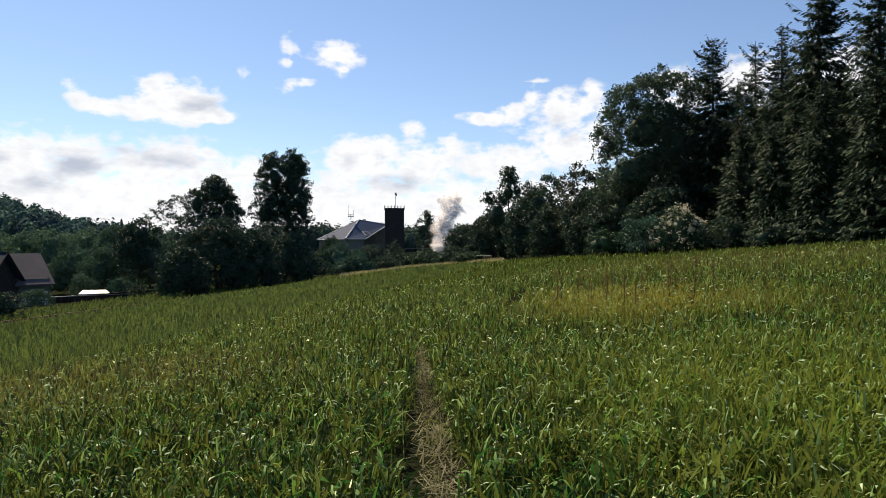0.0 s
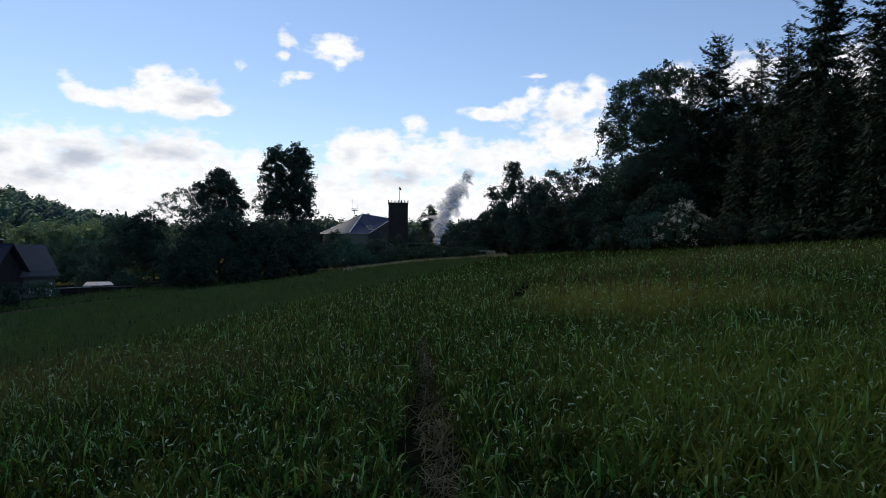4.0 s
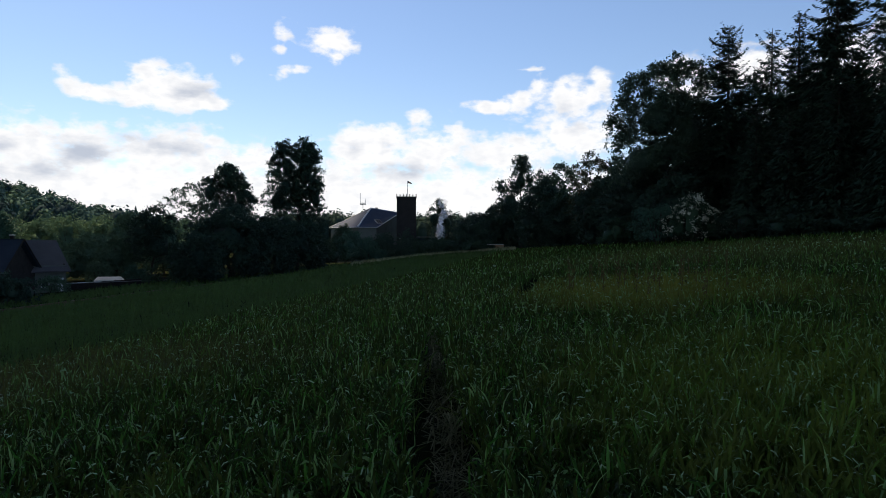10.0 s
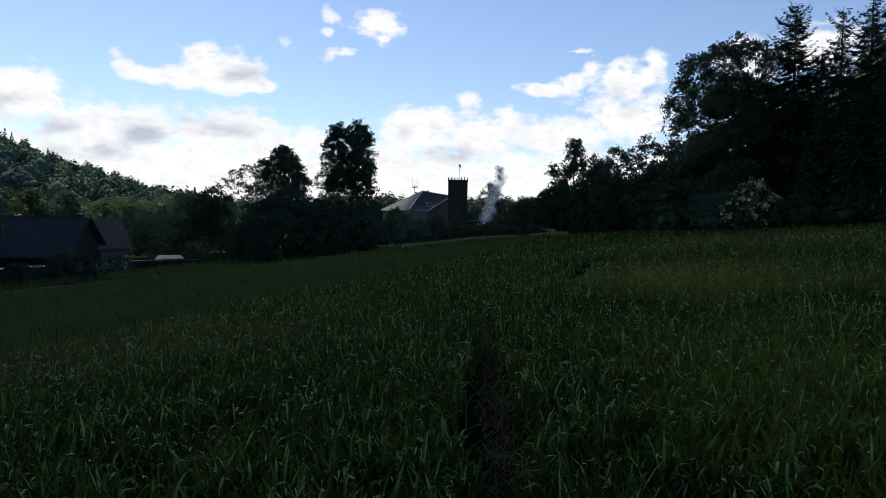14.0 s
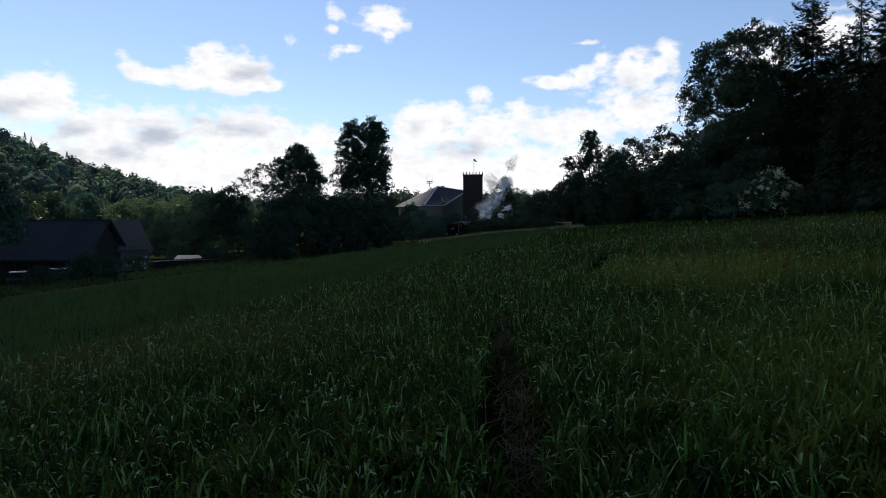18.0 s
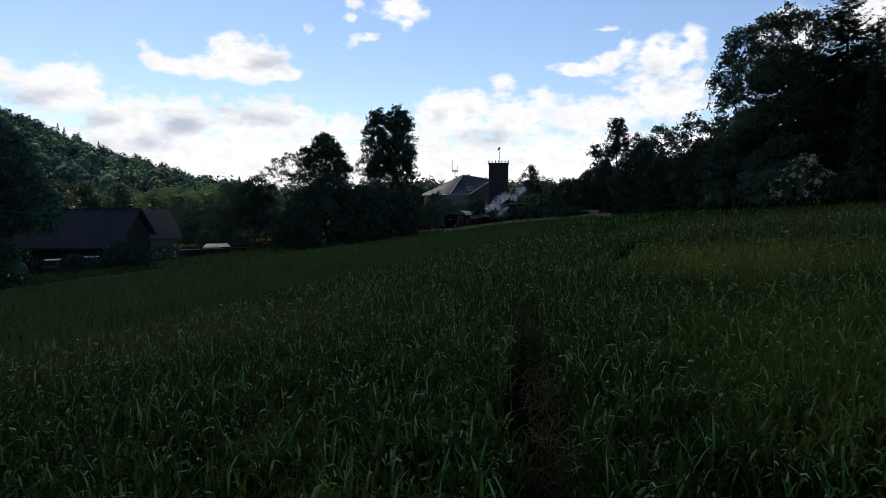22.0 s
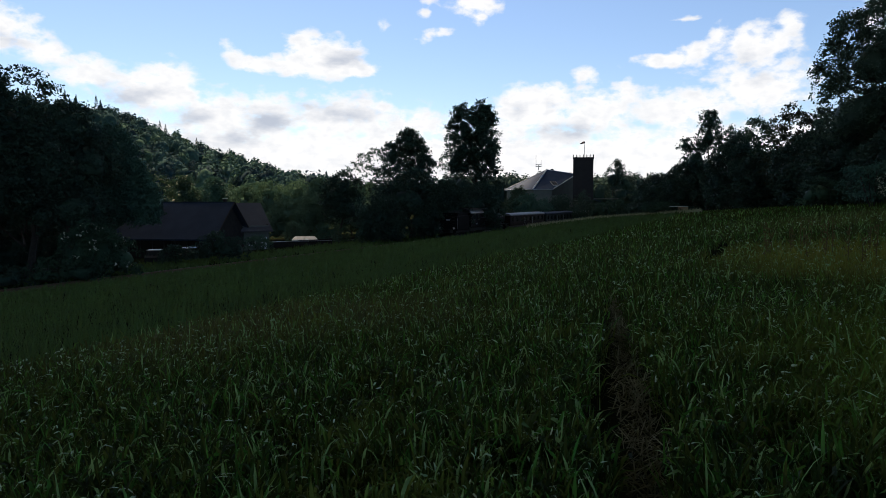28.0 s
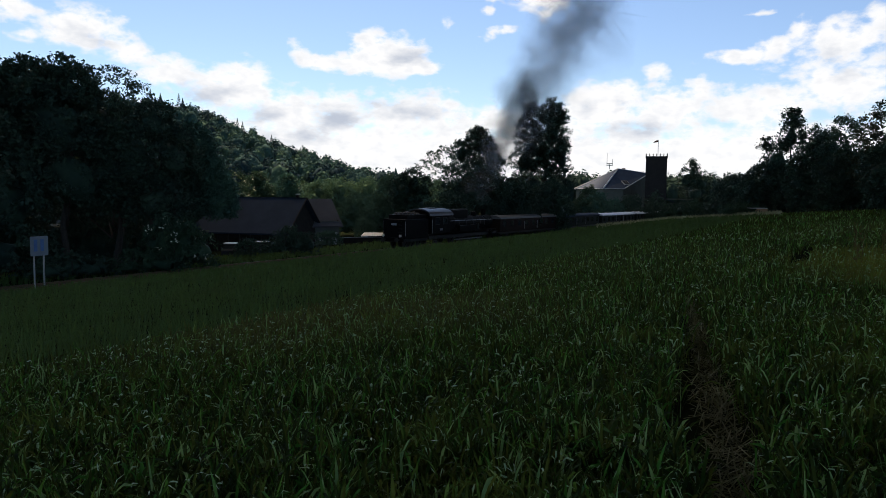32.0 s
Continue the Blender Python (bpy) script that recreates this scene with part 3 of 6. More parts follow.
# groups of lobes used for several trees
OVAL = ((0, 0, 0.62, 0.24, 0.24, 0.36), (-0.12, 0.03, 0.48, 0.20, 0.2, 0.26), (0.13, -0.02, 0.5, 0.19, 0.2, 0.28), (0.02, 0, 0.82, 0.15, 0.15, 0.17))
ROUND = ((0, 0, 0.55, 0.40, 0.36, 0.40), (-0.25, 0, 0.42, 0.28, 0.28, 0.36), (0.26, 0, 0.40, 0.28, 0.28, 0.36), (0.05, 0, 0.74, 0.26, 0.26, 0.24),
         (-0.12, -0.1, 0.3, 0.3, 0.28, 0.3), (0.16, -0.1, 0.28, 0.3, 0.28, 0.28), (-0.24, -0.05, 0.15, 0.24, 0.22, 0.18), (0.24, -0.05, 0.14, 0.24, 0.22, 0.17))
MASS = ((0, 0, 0.5, 0.34, 0.3, 0.46), (-0.2, 0, 0.36, 0.26, 0.24, 0.36), (0.22, 0.02, 0.36, 0.26, 0.24, 0.36), (0.06, 0, 0.76, 0.2, 0.2, 0.22), (-0.18, -0.05, 0.15, 0.24, 0.22, 0.18), (0.2, -0.05, 0.14, 0.24, 0.22, 0.17))

# --- the group of tall trees beyond the railway
tree(12.94, 122, 23.4, lumps(501, 22, -0.085, 0.105, 0.5, 0.955, 0.045) + lumps(502, 24, 0.078, 0.1, 0.44, 0.96, 0.043)
     + ((-0.072, 0, 0.79, 0.09, 0.09, 0.16), (0.062, 0, 0.75, 0.105, 0.1, 0.22), (0.0, 0, 0.85, 0.07, 0.07, 0.09), (0.125, 0, 0.575, 0.07, 0.073, 0.18), (-0.135, 0, 0.521, 0.11, 0.09, 0.135), (-0.17, 0, 0.69, 0.05, 0.04, 0.06), (-0.08, 0, 0.62, 0.085, 0.08, 0.12), (0.0, 0.02, 0.58, 0.08, 0.07, 0.2),
        (-0.057, 0, 0.303, 0.186, 0.167, 0.211), (0.091, 0, 0.311, 0.119, 0.107, 0.195)), LEAF_DARK,
     "tall old lime tree with two dark leafy columns", n=25000, leaf=0.25, seed=11, trunk=0.42, core=0.6, limbs=16, uneven=0.2)
tree(17.9, 112, 17.8, lumps(503, 16, -0.03, 0.12, 0.66, 0.955, 0.05) + ((-0.039, 0, 0.83, 0.12, 0.12, 0.15), (0.055, 0, 0.679, 0.10, 0.1, 0.19), (-0.189, 0, 0.744, 0.1, 0.098, 0.14),
     (0.141, 0, 0.61, 0.065, 0.06, 0.11), (-0.096, 0, 0.444, 0.307, 0.276, 0.247)), LEAF_DARK, "dark broadleaf tree beside the railway", n=14000, leaf=0.27, seed=12, trunk=0.35)
tree(21.2, 116, 15.9, ((0.035, 0, 0.877, 0.101, 0.091, 0.11), (-0.1, 0, 0.796, 0.111, 0.1, 0.111), (-0.202, 0, 0.761, 0.072, 0.065, 0.066), (-0.032, 0, 0.691, 0.112, 0.1, 0.089)), LEAF_MID,
     "thin airy birch with sparse leaves", n=1500, leaf=0.22, seed=13, trunk=0.2, core=0, limbs=26, name="birch_tree")
tree(18.2, 101, 10.6, ROUND, LEAF_DARK, "broad dark round-crowned tree behind the railway", n=9000, leaf=0.30, seed=14, trunk=0.3)
tree(15.4, 104, 9.2, MASS, LEAF_DARK, "dark bushy tree behind the railway", n=6000, leaf=0.30, seed=15)
tree(12.9, 112, 9.0, ROUND, LEAF_DARK, "dense dark tree at the foot of the lime", n=6000, leaf=0.30, seed=16)
tree(20.6, 94, 6.4, ROUND, LEAF_DARK, "low rounded dark hazel tree", n=6000, leaf=0.26, seed=17, trunk=0.16)
tree(23.9, 128, 12.8, ((0.056, 0, 0.773, 0.181, 0.163, 0.227), (-0.081, 0, 0.607, 0.225, 0.203, 0.285), (0.223, 0, 0.79, 0.076, 0.068, 0.106), (0.042, 0, 0.457, 0.302, 0.272, 0.34)), LEAF_DARK,
     "dark tree with a stepped crown", n=6500, leaf=0.3, seed=18)
tree(25.6, 150, 12.6, OVAL, VALLEY_LEAF, "slender green tree in the valley", n=4000, leaf=0.36, seed=19)
tree(26.4, 132, 8.6, MASS, VALLEY_LEAF, "dense green tree on the valley floor", n=4000, leaf=0.32, seed=20)
tree(28.2, 140, 8.8, ROUND, VALLEY_LEAF, "rounded light green valley tree", n=4500, leaf=0.32, seed=21)
tree(27.6, 170, 13.0, ROUND, VALLEY_LEAF, "pale green tree on the valley floor", n=4500, leaf=0.38, seed=22)
tree(29.9, 165, 12.5, ROUND, VALLEY_LEAF, "pale green tree on the valley floor", n=4500, leaf=0.38, seed=23)
tree(31.5, 160, 11.5, MASS, VALLEY_LEAF, "green tree behind the barn", n=4000, leaf=0.36, seed=24)
tree(33.8, 165, 13.0, OVAL, LEAF_LIGHT, "pale slender tree behind the barn", n=3500, leaf=0.36, seed=25)
tree(36.2, 158, 13.0, OVAL, LEAF_MID, "slender tree behind the barn", n=3500, leaf=0.36, seed=26)
tree(38.6, 150, 14.0, ROUND, LEAF_MID, "broad tree behind the barn", n=4500, leaf=0.36, seed=27)
tree(23.0, 160, 12.8, ROUND, VALLEY_LEAF, "green tree in the valley wood", n=4500, leaf=0.36, seed=28)
bush(27.6, 124, 4.4, 3.6, VALLEY_LEAF, "pale green garden shrub by the lane", n=1600, leaf=0.24, seed=30)
bush(25.0, 116, 3.4, 3.2, LEAF_LIGHT, "light green shrub by the lane", n=1500, leaf=0.22, seed=31)
bush(23.9, 103, 2.6, 2.4, LEAF_MID, "small leafy sapling beside the track", n=900, leaf=0.18, seed=32)
bush(21.9, 99, 2.2, 3.2, LEAF_MID, "low green bush beside the track", n=900, leaf=0.18, seed=33)

# --- growth before the house
bush(9.9, 168, 7.6, 9.0, LEAF_MID, "green elder thicket before the house", n=4200, leaf=0.30, seed=40, lobes=5)
bush(12.0, 150, 7.4, 9.0, LEAF_DARK, "dark thicket before the house", n=4200, leaf=0.30, seed=41, lobes=5)
bush(8.5, 168, 8.2, 9.5, LEAF_LIGHT, "light green elder bush before the house", n=3200, leaf=0.30, seed=42)
bush(9.1, 178, 11.2, 6.0, LEAF_MID, "tall elder before the house wall", n=3600, leaf=0.3, seed=56, lobes=5)
bush(7.2, 180, 7.4, 5.0, LEAF_LIGHT, "light green shrub below the house wall", n=2400, leaf=0.28, seed=57, lobes=4)
bush(5.9, 180, 8.8, 6.5, LEAF_DARK, "dark round bush below the house wall", n=2600, leaf=0.28, seed=58, lobes=4)
bush(3.9, 184, 9.2, 7.0, LEAF_DARK, "dark climbing growth at the foot of the tower", n=2400, leaf=0.28, seed=59, lobes=3)
bush(7.2, 158, 5.4, 9.0, LEAF_LIGHT, "green nettle and elder thicket before the house", n=3200, leaf=0.28, seed=52, lobes=6)
bush(4.8, 160, 4.4, 8.0, LEAF_DARK, "dark bramble thicket beside the line", n=3200, leaf=0.28, seed=53, lobes=6)
bush(10.9, 156, 6.4, 8.0, LEAF_MID, "tall green thicket beside the line", n=3200, leaf=0.28, seed=54, lobes=6)
bush(1.2, 156, 4.2, 8.0, LEAF_MID, "green thicket beside the line", n=3000, leaf=0.28, seed=55, lobes=6)
bush(6.0, 165, 6.8, 7.5, LEAF_DARK, "dark spreading bush beside the line", n=3600, leaf=0.28, seed=43, lobes=5)
bush(3.6, 172, 5.4, 7.5, LEAF_DARK, "dark bush beside the line", n=3200, leaf=0.28, seed=44, lobes=5)
bush(2.4, 162, 4.0, 7.0, LEAF_MID, "green bramble thicket beside the line", n=2800, leaf=0.28, seed=45, lobes=5)
tree(1.5, 226, 18.9, lumps(505, 14, 0.05, 0.06, 0.55, 0.95, 0.06) + ((0.048, 0, 0.765, 0.085, 0.088, 0.2), (-0.04, 0, 0.628, 0.15, 0.15, 0.24), (0.175, 0, 0.569, 0.16, 0.159, 0.22), (0.097, 0, 0.403, 0.255, 0.229, 0.196)), LEAF_DARK,
     "small upright tree near the tower", n=4200, leaf=0.32, seed=46, trunk=0.16)
bush(0.2, 150, 3.2, 8.5, LEAF_MID, "green thicket at the field edge", n=3600, leaf=0.28, seed=47, lobes=5)
tree(-1.7, 150, 8.6, ROUND, LEAF_DARK, "rounded green tree at the field edge", n=5000, leaf=0.32, seed=48)
bush(-1.0, 138, 4.0, 8.0, LEAF_DARK, "dark hedge bush at the field edge", n=3000, leaf=0.26, seed=49, lobes=5)
tree(-3.0, 152, 8.4, ROUND, LEAF_DARK, "green hedge tree at the field edge", n=4500, leaf=0.32, seed=50)
bush(-2.3, 128, 2.6, 7.0, LEAF_MID, "low bush at the field edge", n=2200, leaf=0.24, seed=51, lobes=5)

# --- wood edge on the right
tree(-5.5, 132, 18.4, lumps(506, 12, 0.0, 0.07, 0.6, 0.96, 0.05) + ((0.01, 0, 0.876, 0.07, 0.074, 0.11), (-0.002, 0, 0.713, 0.11, 0.111, 0.141), (-0.218, 0, 0.644, 0.077, 0.069, 0.071), (-0.113, 0, 0.479, 0.141, 0.127, 0.2),
     (0.201, 0, 0.582, 0.158, 0.142, 0.222), (0.271, 0, 0.302, 0.198, 0.179, 0.321), (0.021, 0, 0.215, 0.234, 0.211, 0.234)), LEAF_DARK,
     "dark pointed broadleaf tree at the wood edge", n=11000, leaf=0.3, seed=60, trunk=0.3)
tree(-4.1, 136, 10.5, ROUND, LEAF_DARK, "dense dark tree at the wood edge", n=6000, leaf=0.34, seed=61)
tree(-7.6, 118, 12.4, MASS, LEAF_DARK, "dense dark tree at the wood edge", n=7000, leaf=0.34, seed=62)
tree(-9.5, 108, 13.3, ((-0.124, 0, 0.814, 0.1, 0.09, 0.186), (-0.013, 0, 0.707, 0.093, 0.083, 0.225), (-0.084, 0, 0.51, 0.119, 0.107, 0.132)), LEAF_MID,
     "airy tree with thin foliage against the sky", n=2000, leaf=0.26, seed=63, core=0, limbs=16)
tree(-9.3, 106, 8.2, ROUND, LEAF_DARK, "dark low tree in the undergrowth", n=6000, leaf=0.32, seed=64)
tree(-11.6, 100, 13.1, lumps(507, 12, -0.03, 0.17, 0.66, 0.96, 0.06) + ((-0.049, 0, 0.80, 0.14, 0.14, 0.16), (-0.195, 0, 0.76, 0.081, 0.073, 0.136), (0.071, 0, 0.70, 0.123, 0.111, 0.221), (-0.055, 0, 0.396, 0.296, 0.266, 0.369)), LEAF_RED,
     "reddish-leaved tree at the wood edge", n=4200, leaf=0.25, seed=65, limbs=16, heart_below=0.6)
tree(-12.6, 92, 9.0, ROUND, LEAF_DARK, "dark tree in the wood edge", n=6500, leaf=0.30, seed=66)
tree(-17.4, 76, 19.2, lumps(504, 26, -0.02, 0.24, 0.66, 0.965, 0.045) + ((-0.199, 0, 0.818, 0.085, 0.09, 0.115), (-0.048, 0, 0.846, 0.12, 0.12, 0.125), (0.083, 0, 0.85, 0.10, 0.1, 0.125), (0.17, 0, 0.86, 0.062, 0.062, 0.078),
     (-0.267, 0, 0.709, 0.075, 0.075, 0.11), (-0.304, 0, 0.596, 0.055, 0.055, 0.105), (-0.072, 0, 0.67, 0.209, 0.19, 0.19), (-0.138, 0, 0.437, 0.209, 0.19, 0.222), (0.071, 0, 0.554, 0.172, 0.155, 0.25)), LEAF_ASH,
     "large spreading ash tree at the wood edge", n=22000, leaf=0.23, seed=67, trunk=0.38, core=0.6, uneven=0.16, limbs=22, heart_below=0.7)
tree(-14.6, 80, 8.6, ROUND, LEAF_DARK, "dark undergrowth tree below the ash", n=6000, leaf=0.28, seed=68)
tree(-17.6, 70, 6.8, ROUND, LEAF_DARK, "dark undergrowth tree below the ash", n=6000, leaf=0.26, seed=69)
tree(-15.8, 88, 12.6, ROUND, LEAF_DARK, "dark broadleaf tree behind the ash", n=6000, leaf=0.32, seed=59)
tree(-20.6, 82, 15.0, ROUND, LEAF_DARK, "dark broadleaf tree in the wood", n=7000, leaf=0.34, seed=70)
bush(-19.0, 62, 4.7, 4.6, LEAF_MID, "hawthorn bush in white blossom at the field edge", n=3200, leaf=0.16, seed=71, blossom=2500, lobes=5)
bush(-16.4, 63, 4.4, 4.4, LEAF_LIGHT, "green bush beside the hawthorn", n=1800, leaf=0.17, seed=72)
bush(-22.4, 60, 2.8, 4.6, LEAF_DARK, "dark undergrowth bush below the spruces", n=1800, leaf=0.17, seed=73)
bush(-13.6, 74, 3.4, 4.6, LEAF_MID, "green undergrowth bush at the wood edge", n=1600, leaf=0.19, seed=74)
bush(-26.5, 56, 2.6, 5.0, LEAF_DARK, "dark undergrowth at the foot of the spruces", n=1800, leaf=0.16, seed=75)
bush(-30.5, 53, 2.4, 5.0, LEAF_DARK, "dark undergrowth at the foot of the spruces", n=1800, leaf=0.16, seed=76)


def spruce(left, dist, height, seed, label, half=0.28, thin=1.0):
    """A spruce: whorls of boughs that rise near the top and droop lower down, fringed with twigs; more twigs hang within."""
    rng = np.random.default_rng(seed)
    g = ground_at(left, dist)
    e = thing("spruce_tree", Matrix.Translation(g) @ pose(0, 0, 0, 0, 0, rng.uniform(0, 360)), label, "tree")
    bm = rodded((0, 0, -0.4), (0, 0, height), 0.2 + height * 0.007, 0.02, 8)
    vs, z = [], height * 0.04
    while z < height * 0.99:
        f = 1 - z / height
        reach = height * half * (min(f, 0.75) ** 0.6) * rng.uniform(0.82, 1.15) + 0.1
        for i in range(int(rng.integers(5, 8) * (thin if f < 0.3 else 1.0)) + 1):
            an = rng.uniform(0, 6.283)
            r = reach * rng.uniform(0.55, 1.1)
            start = 0.65 - 1.25 * min(1.0, f * 2.2) + rng.normal() * 0.12      # rise of the bough where it leaves the trunk
            m = max(int(r * 24), 7)
            t = np.sort(rng.uniform(0.1, 1.0, m))
            cx, cy = math.cos(an), math.sin(an)
            line = lambda q: (q * r, r * (start * q + 0.38 * q * q * q))
            u, h = line(t)
            side = np.where(rng.uniform(size=m) < 0.5, -1.0, 1.0)
            L = (0.20 + 0.13 * r * (1.08 - t)) * rng.uniform(0.7, 1.25, m) + 0.05
            yaw = an + side * rng.uniform(0.35, 1.1, m)
            p = np.stack([cx * u, cy * u, z + h], 1)
            d = np.stack([np.cos(yaw), np.sin(yaw), rng.uniform(-0.6, 0.15, m) - 0.25 * (f > 0.3)], 1) * L[:, None]
            n_ = np.stack([-np.sin(yaw), np.cos(yaw), rng.normal(size=m) * 0.8], 1) * (L * rng.uniform(0.09, 0.15, m))[:, None]
            vs.append(np.stack([p, p + d * 0.45 + n_, p + d, p + d * 0.45 - n_], 1).reshape(-1, 3))
            if f < 0.35:
                a, b = line(0.5), line(1.0)
                rod(bm, (0, 0, z), (cx * a[0], cy * a[0], z + a[1]), 0.03, 0.018, 3)
                rod(bm, (cx * a[0], cy * a[0], z + a[1]), (cx * b[0], cy * b[0], z + b[1]), 0.018, 0.006, 3)
        z += rng.uniform(0.34, 0.5)
    part("trunk", bm, BARK, e)
    # inner twigs hanging about the trunk
    k = int(330 * height)
    f = rng.uniform(0.08, 0.98, k)
    r = height * half * np.minimum(f, 0.75) ** 0.6 * np.sqrt(rng.uniform(0.0, 0.45, k)) * np.where(f < 0.3, 0.5, 1.0)
    an = rng.uniform(0, 6.283, k)
    yaw = an + rng.normal(size=k) * 0.8
    p = np.stack([np.cos(an) * r, np.sin(an) * r, height * (1 - f)], 1)
    L = rng.uniform(0.3, 0.6, k)[:, None] * np.clip(f * 2.4, 0.4, 1.0)[:, None]
    d = np.stack([np.cos(yaw), np.sin(yaw), rng.uniform(-1.1, -0.1, k)], 1) * L
    n_ = np.stack([-np.sin(yaw), np.cos(yaw), rng.normal(size=k) * 0.6], 1) * L * 0.13
    vs.append(np.stack([p, p + d * 0.45 + n_, p + d, p + d * 0.45 - n_], 1).reshape(-1, 3))
    v = np.concatenate(vs)
    part("needles", mesh_np("needles", v, np.arange(len(v)).reshape(-1, 4), NEEDLE), NEEDLE, e)
    return e


SP = "tall dark green spruce with drooping branches at the wood edge"
spruce(-21.4, 74, 21.0, 101, SP, 0.29)
spruce(-24.4, 70, 19.0, 102, "slim spruce with a thin open top", 0.24, 0.45)
spruce(-26.2, 66, 18.9, 103, SP, 0.25, 0.7)
spruce(-28.6, 62, 23.0, 104, SP, 0.24)
spruce(-32.4, 58, 20.5, 105, SP, 0.25)
spruce(-36.0, 54, 19.5, 106, SP, 0.29)
spruce(-36.5, 52, 19.0, 107, SP, 0.29)
spruce(-23.4, 62, 10.5, 108, "half-grown dark spruce at the wood edge", 0.3)
spruce(-25.6, 58, 9.5, 109, "half-grown dark spruce at the wood edge", 0.3)
spruce(-28.8, 55, 11.5, 110, "half-grown dark spruce at the wood edge", 0.3)
spruce(-32.2, 51, 11.0, 111, "half-grown dark spruce at the wood edge", 0.3)
spruce(-35.4, 48, 12.0, 112, "half-grown dark spruce at the wood edge", 0.3)
spruce(-26.0, 78, 16.0, 113, SP, 0.29)
spruce(-30.0, 74, 15.0, 114, SP, 0.29)
spruce(-40.5, 50, 19.0, 115, SP, 0.29)
spruce(-27.4, 73, 16.0, 116, SP, 0.29)
spruce(-23.2, 78, 17.0, 117, SP, 0.29)
spruce(-32.6, 66, 16.0, 118, SP, 0.29)
spruce(-34.8, 62, 18.5, 119, SP, 0.29)
spruce(-30.2, 60, 13.0, 120, "half-grown dark spruce at the wood edge", 0.3)

# --- dark trees and undergrowth by the road sign
tree(54.2, 64, 17.1, lumps(511, 20, 0.1, 0.2, 0.8, 0.95, 0.06) + ((0.141, 0, 0.87, 0.17, 0.167, 0.11), (0.05, 0, 0.772, 0.208, 0.187, 0.182), (0.129, 0, 0.572, 0.263, 0.236, 0.289)), LEAF_DARK,
     "tall dark tree in the roadside wood", n=14000, leaf=0.21, seed=80, trunk=0.3)
tree(50.0, 60, 16.3, lumps(512, 16, 0.02, 0.12, 0.8, 0.96, 0.055) + ((0.026, 0, 0.87, 0.125, 0.12, 0.11), (-0.025, 0, 0.723, 0.211, 0.19, 0.211), (0.033, 0, 0.439, 0.238, 0.214, 0.238)), LEAF_DARK,
     "tall dark tree in the roadside wood", n=14000, leaf=0.21, seed=81, trunk=0.3)
tree(46.9, 62, 15.4, ((-0.04, 0, 0.729, 0.19, 0.171, 0.2), (0.024, 0, 0.432, 0.218, 0.197, 0.238)), LEAF_DARK,
     "dense dark roadside tree beneath a thin one", n=10000, leaf=0.21, seed=82, trunk=0.3)
tree(46.6, 65, 17.2, ((0.0, 0, 0.884, 0.11, 0.099, 0.105), (0.1, 0, 0.826, 0.078, 0.07, 0.1), (-0.08, 0, 0.8, 0.08, 0.08, 0.1), (0.16, 0, 0.75, 0.05, 0.06, 0.08)), LEAF_DARK,
     "tall roadside tree with a thin twiggy top", n=1900, leaf=0.2, seed=93, trunk=0.2, core=0, limbs=26)
tree(43.6, 60, 13.7, ((-0.019, 0, 0.84, 0.149, 0.135, 0.149), (-0.13, 0, 0.637, 0.197, 0.177, 0.229), (0.082, 0, 0.641, 0.167, 0.15, 0.201), (-0.018, 0, 0.377, 0.199, 0.179, 0.199)), LEAF_DARK,
     "dark roadside tree beside the lane", n=12000, leaf=0.21, seed=83, trunk=0.26)
tree(41.4, 64, 12.4, ((0.01, 0, 0.778, 0.174, 0.156, 0.212), (0.114, 0, 0.598, 0.155, 0.14, 0.194), (0.17, 0, 0.45, 0.165, 0.15, 0.2)), LEAF_LIGHT,
     "spreading green roadside tree before the barn", n=14500, leaf=0.21, seed=84, trunk=0.24)
tree(57.5, 58, 15.0, MASS, LEAF_DARK, "tall dark tree in the roadside wood", n=12000, leaf=0.27, seed=85, trunk=0.3)
for q_left, q_dist, q_high, q_seed in ((61, 66, 6.0, 610), (57, 69, 6.5, 611), (53, 68, 6.2, 612), (49.2, 67, 6.4, 613), (45.6, 68, 6.0, 614), (44.0, 72, 5.4, 615), (48.7, 77, 7.4, 616), (51.2, 76, 7.0, 617)):
    bush(q_left, q_dist, q_high, 9.0, LEAF_DARK, "tall dark shade-grown thicket beneath the roadside trees", n=2600, leaf=0.26, seed=q_seed, name="thicket", lobes=6)
bush(42.3, 55, 5.0, 5.2, LEAF_MID, "leafy elder undergrowth with a few pale blossoms", n=3400, leaf=0.2, seed=87, blossom=90, lobes=5)
bush(44.2, 54, 2.4, 5.0, LEAF_MID, "dark undergrowth at the roadside", n=2000, leaf=0.17, seed=88, lobes=5)
bush(49.5, 53, 2.0, 5.0, LEAF_DARK, "dark undergrowth at the roadside", n=1800, leaf=0.17, seed=89, lobes=5)
bush(33.5, 70, 3.3, 4.9, LEAF_DARK, "dark spreading bush on the meadow before the barn", n=2600, leaf=0.17, seed=90, lobes=5)
bush(36.9, 70, 2.3, 2.7, LEAF_DARK, "clipped round dark bush before the barn", n=1500, leaf=0.15, seed=91, lobes=3)
bush(30.5, 90, 2.7, 3.1, VALLEY_LEAF, "grey-green garden bush by the barn", n=1600, leaf=0.17, seed=92, lobes=3)


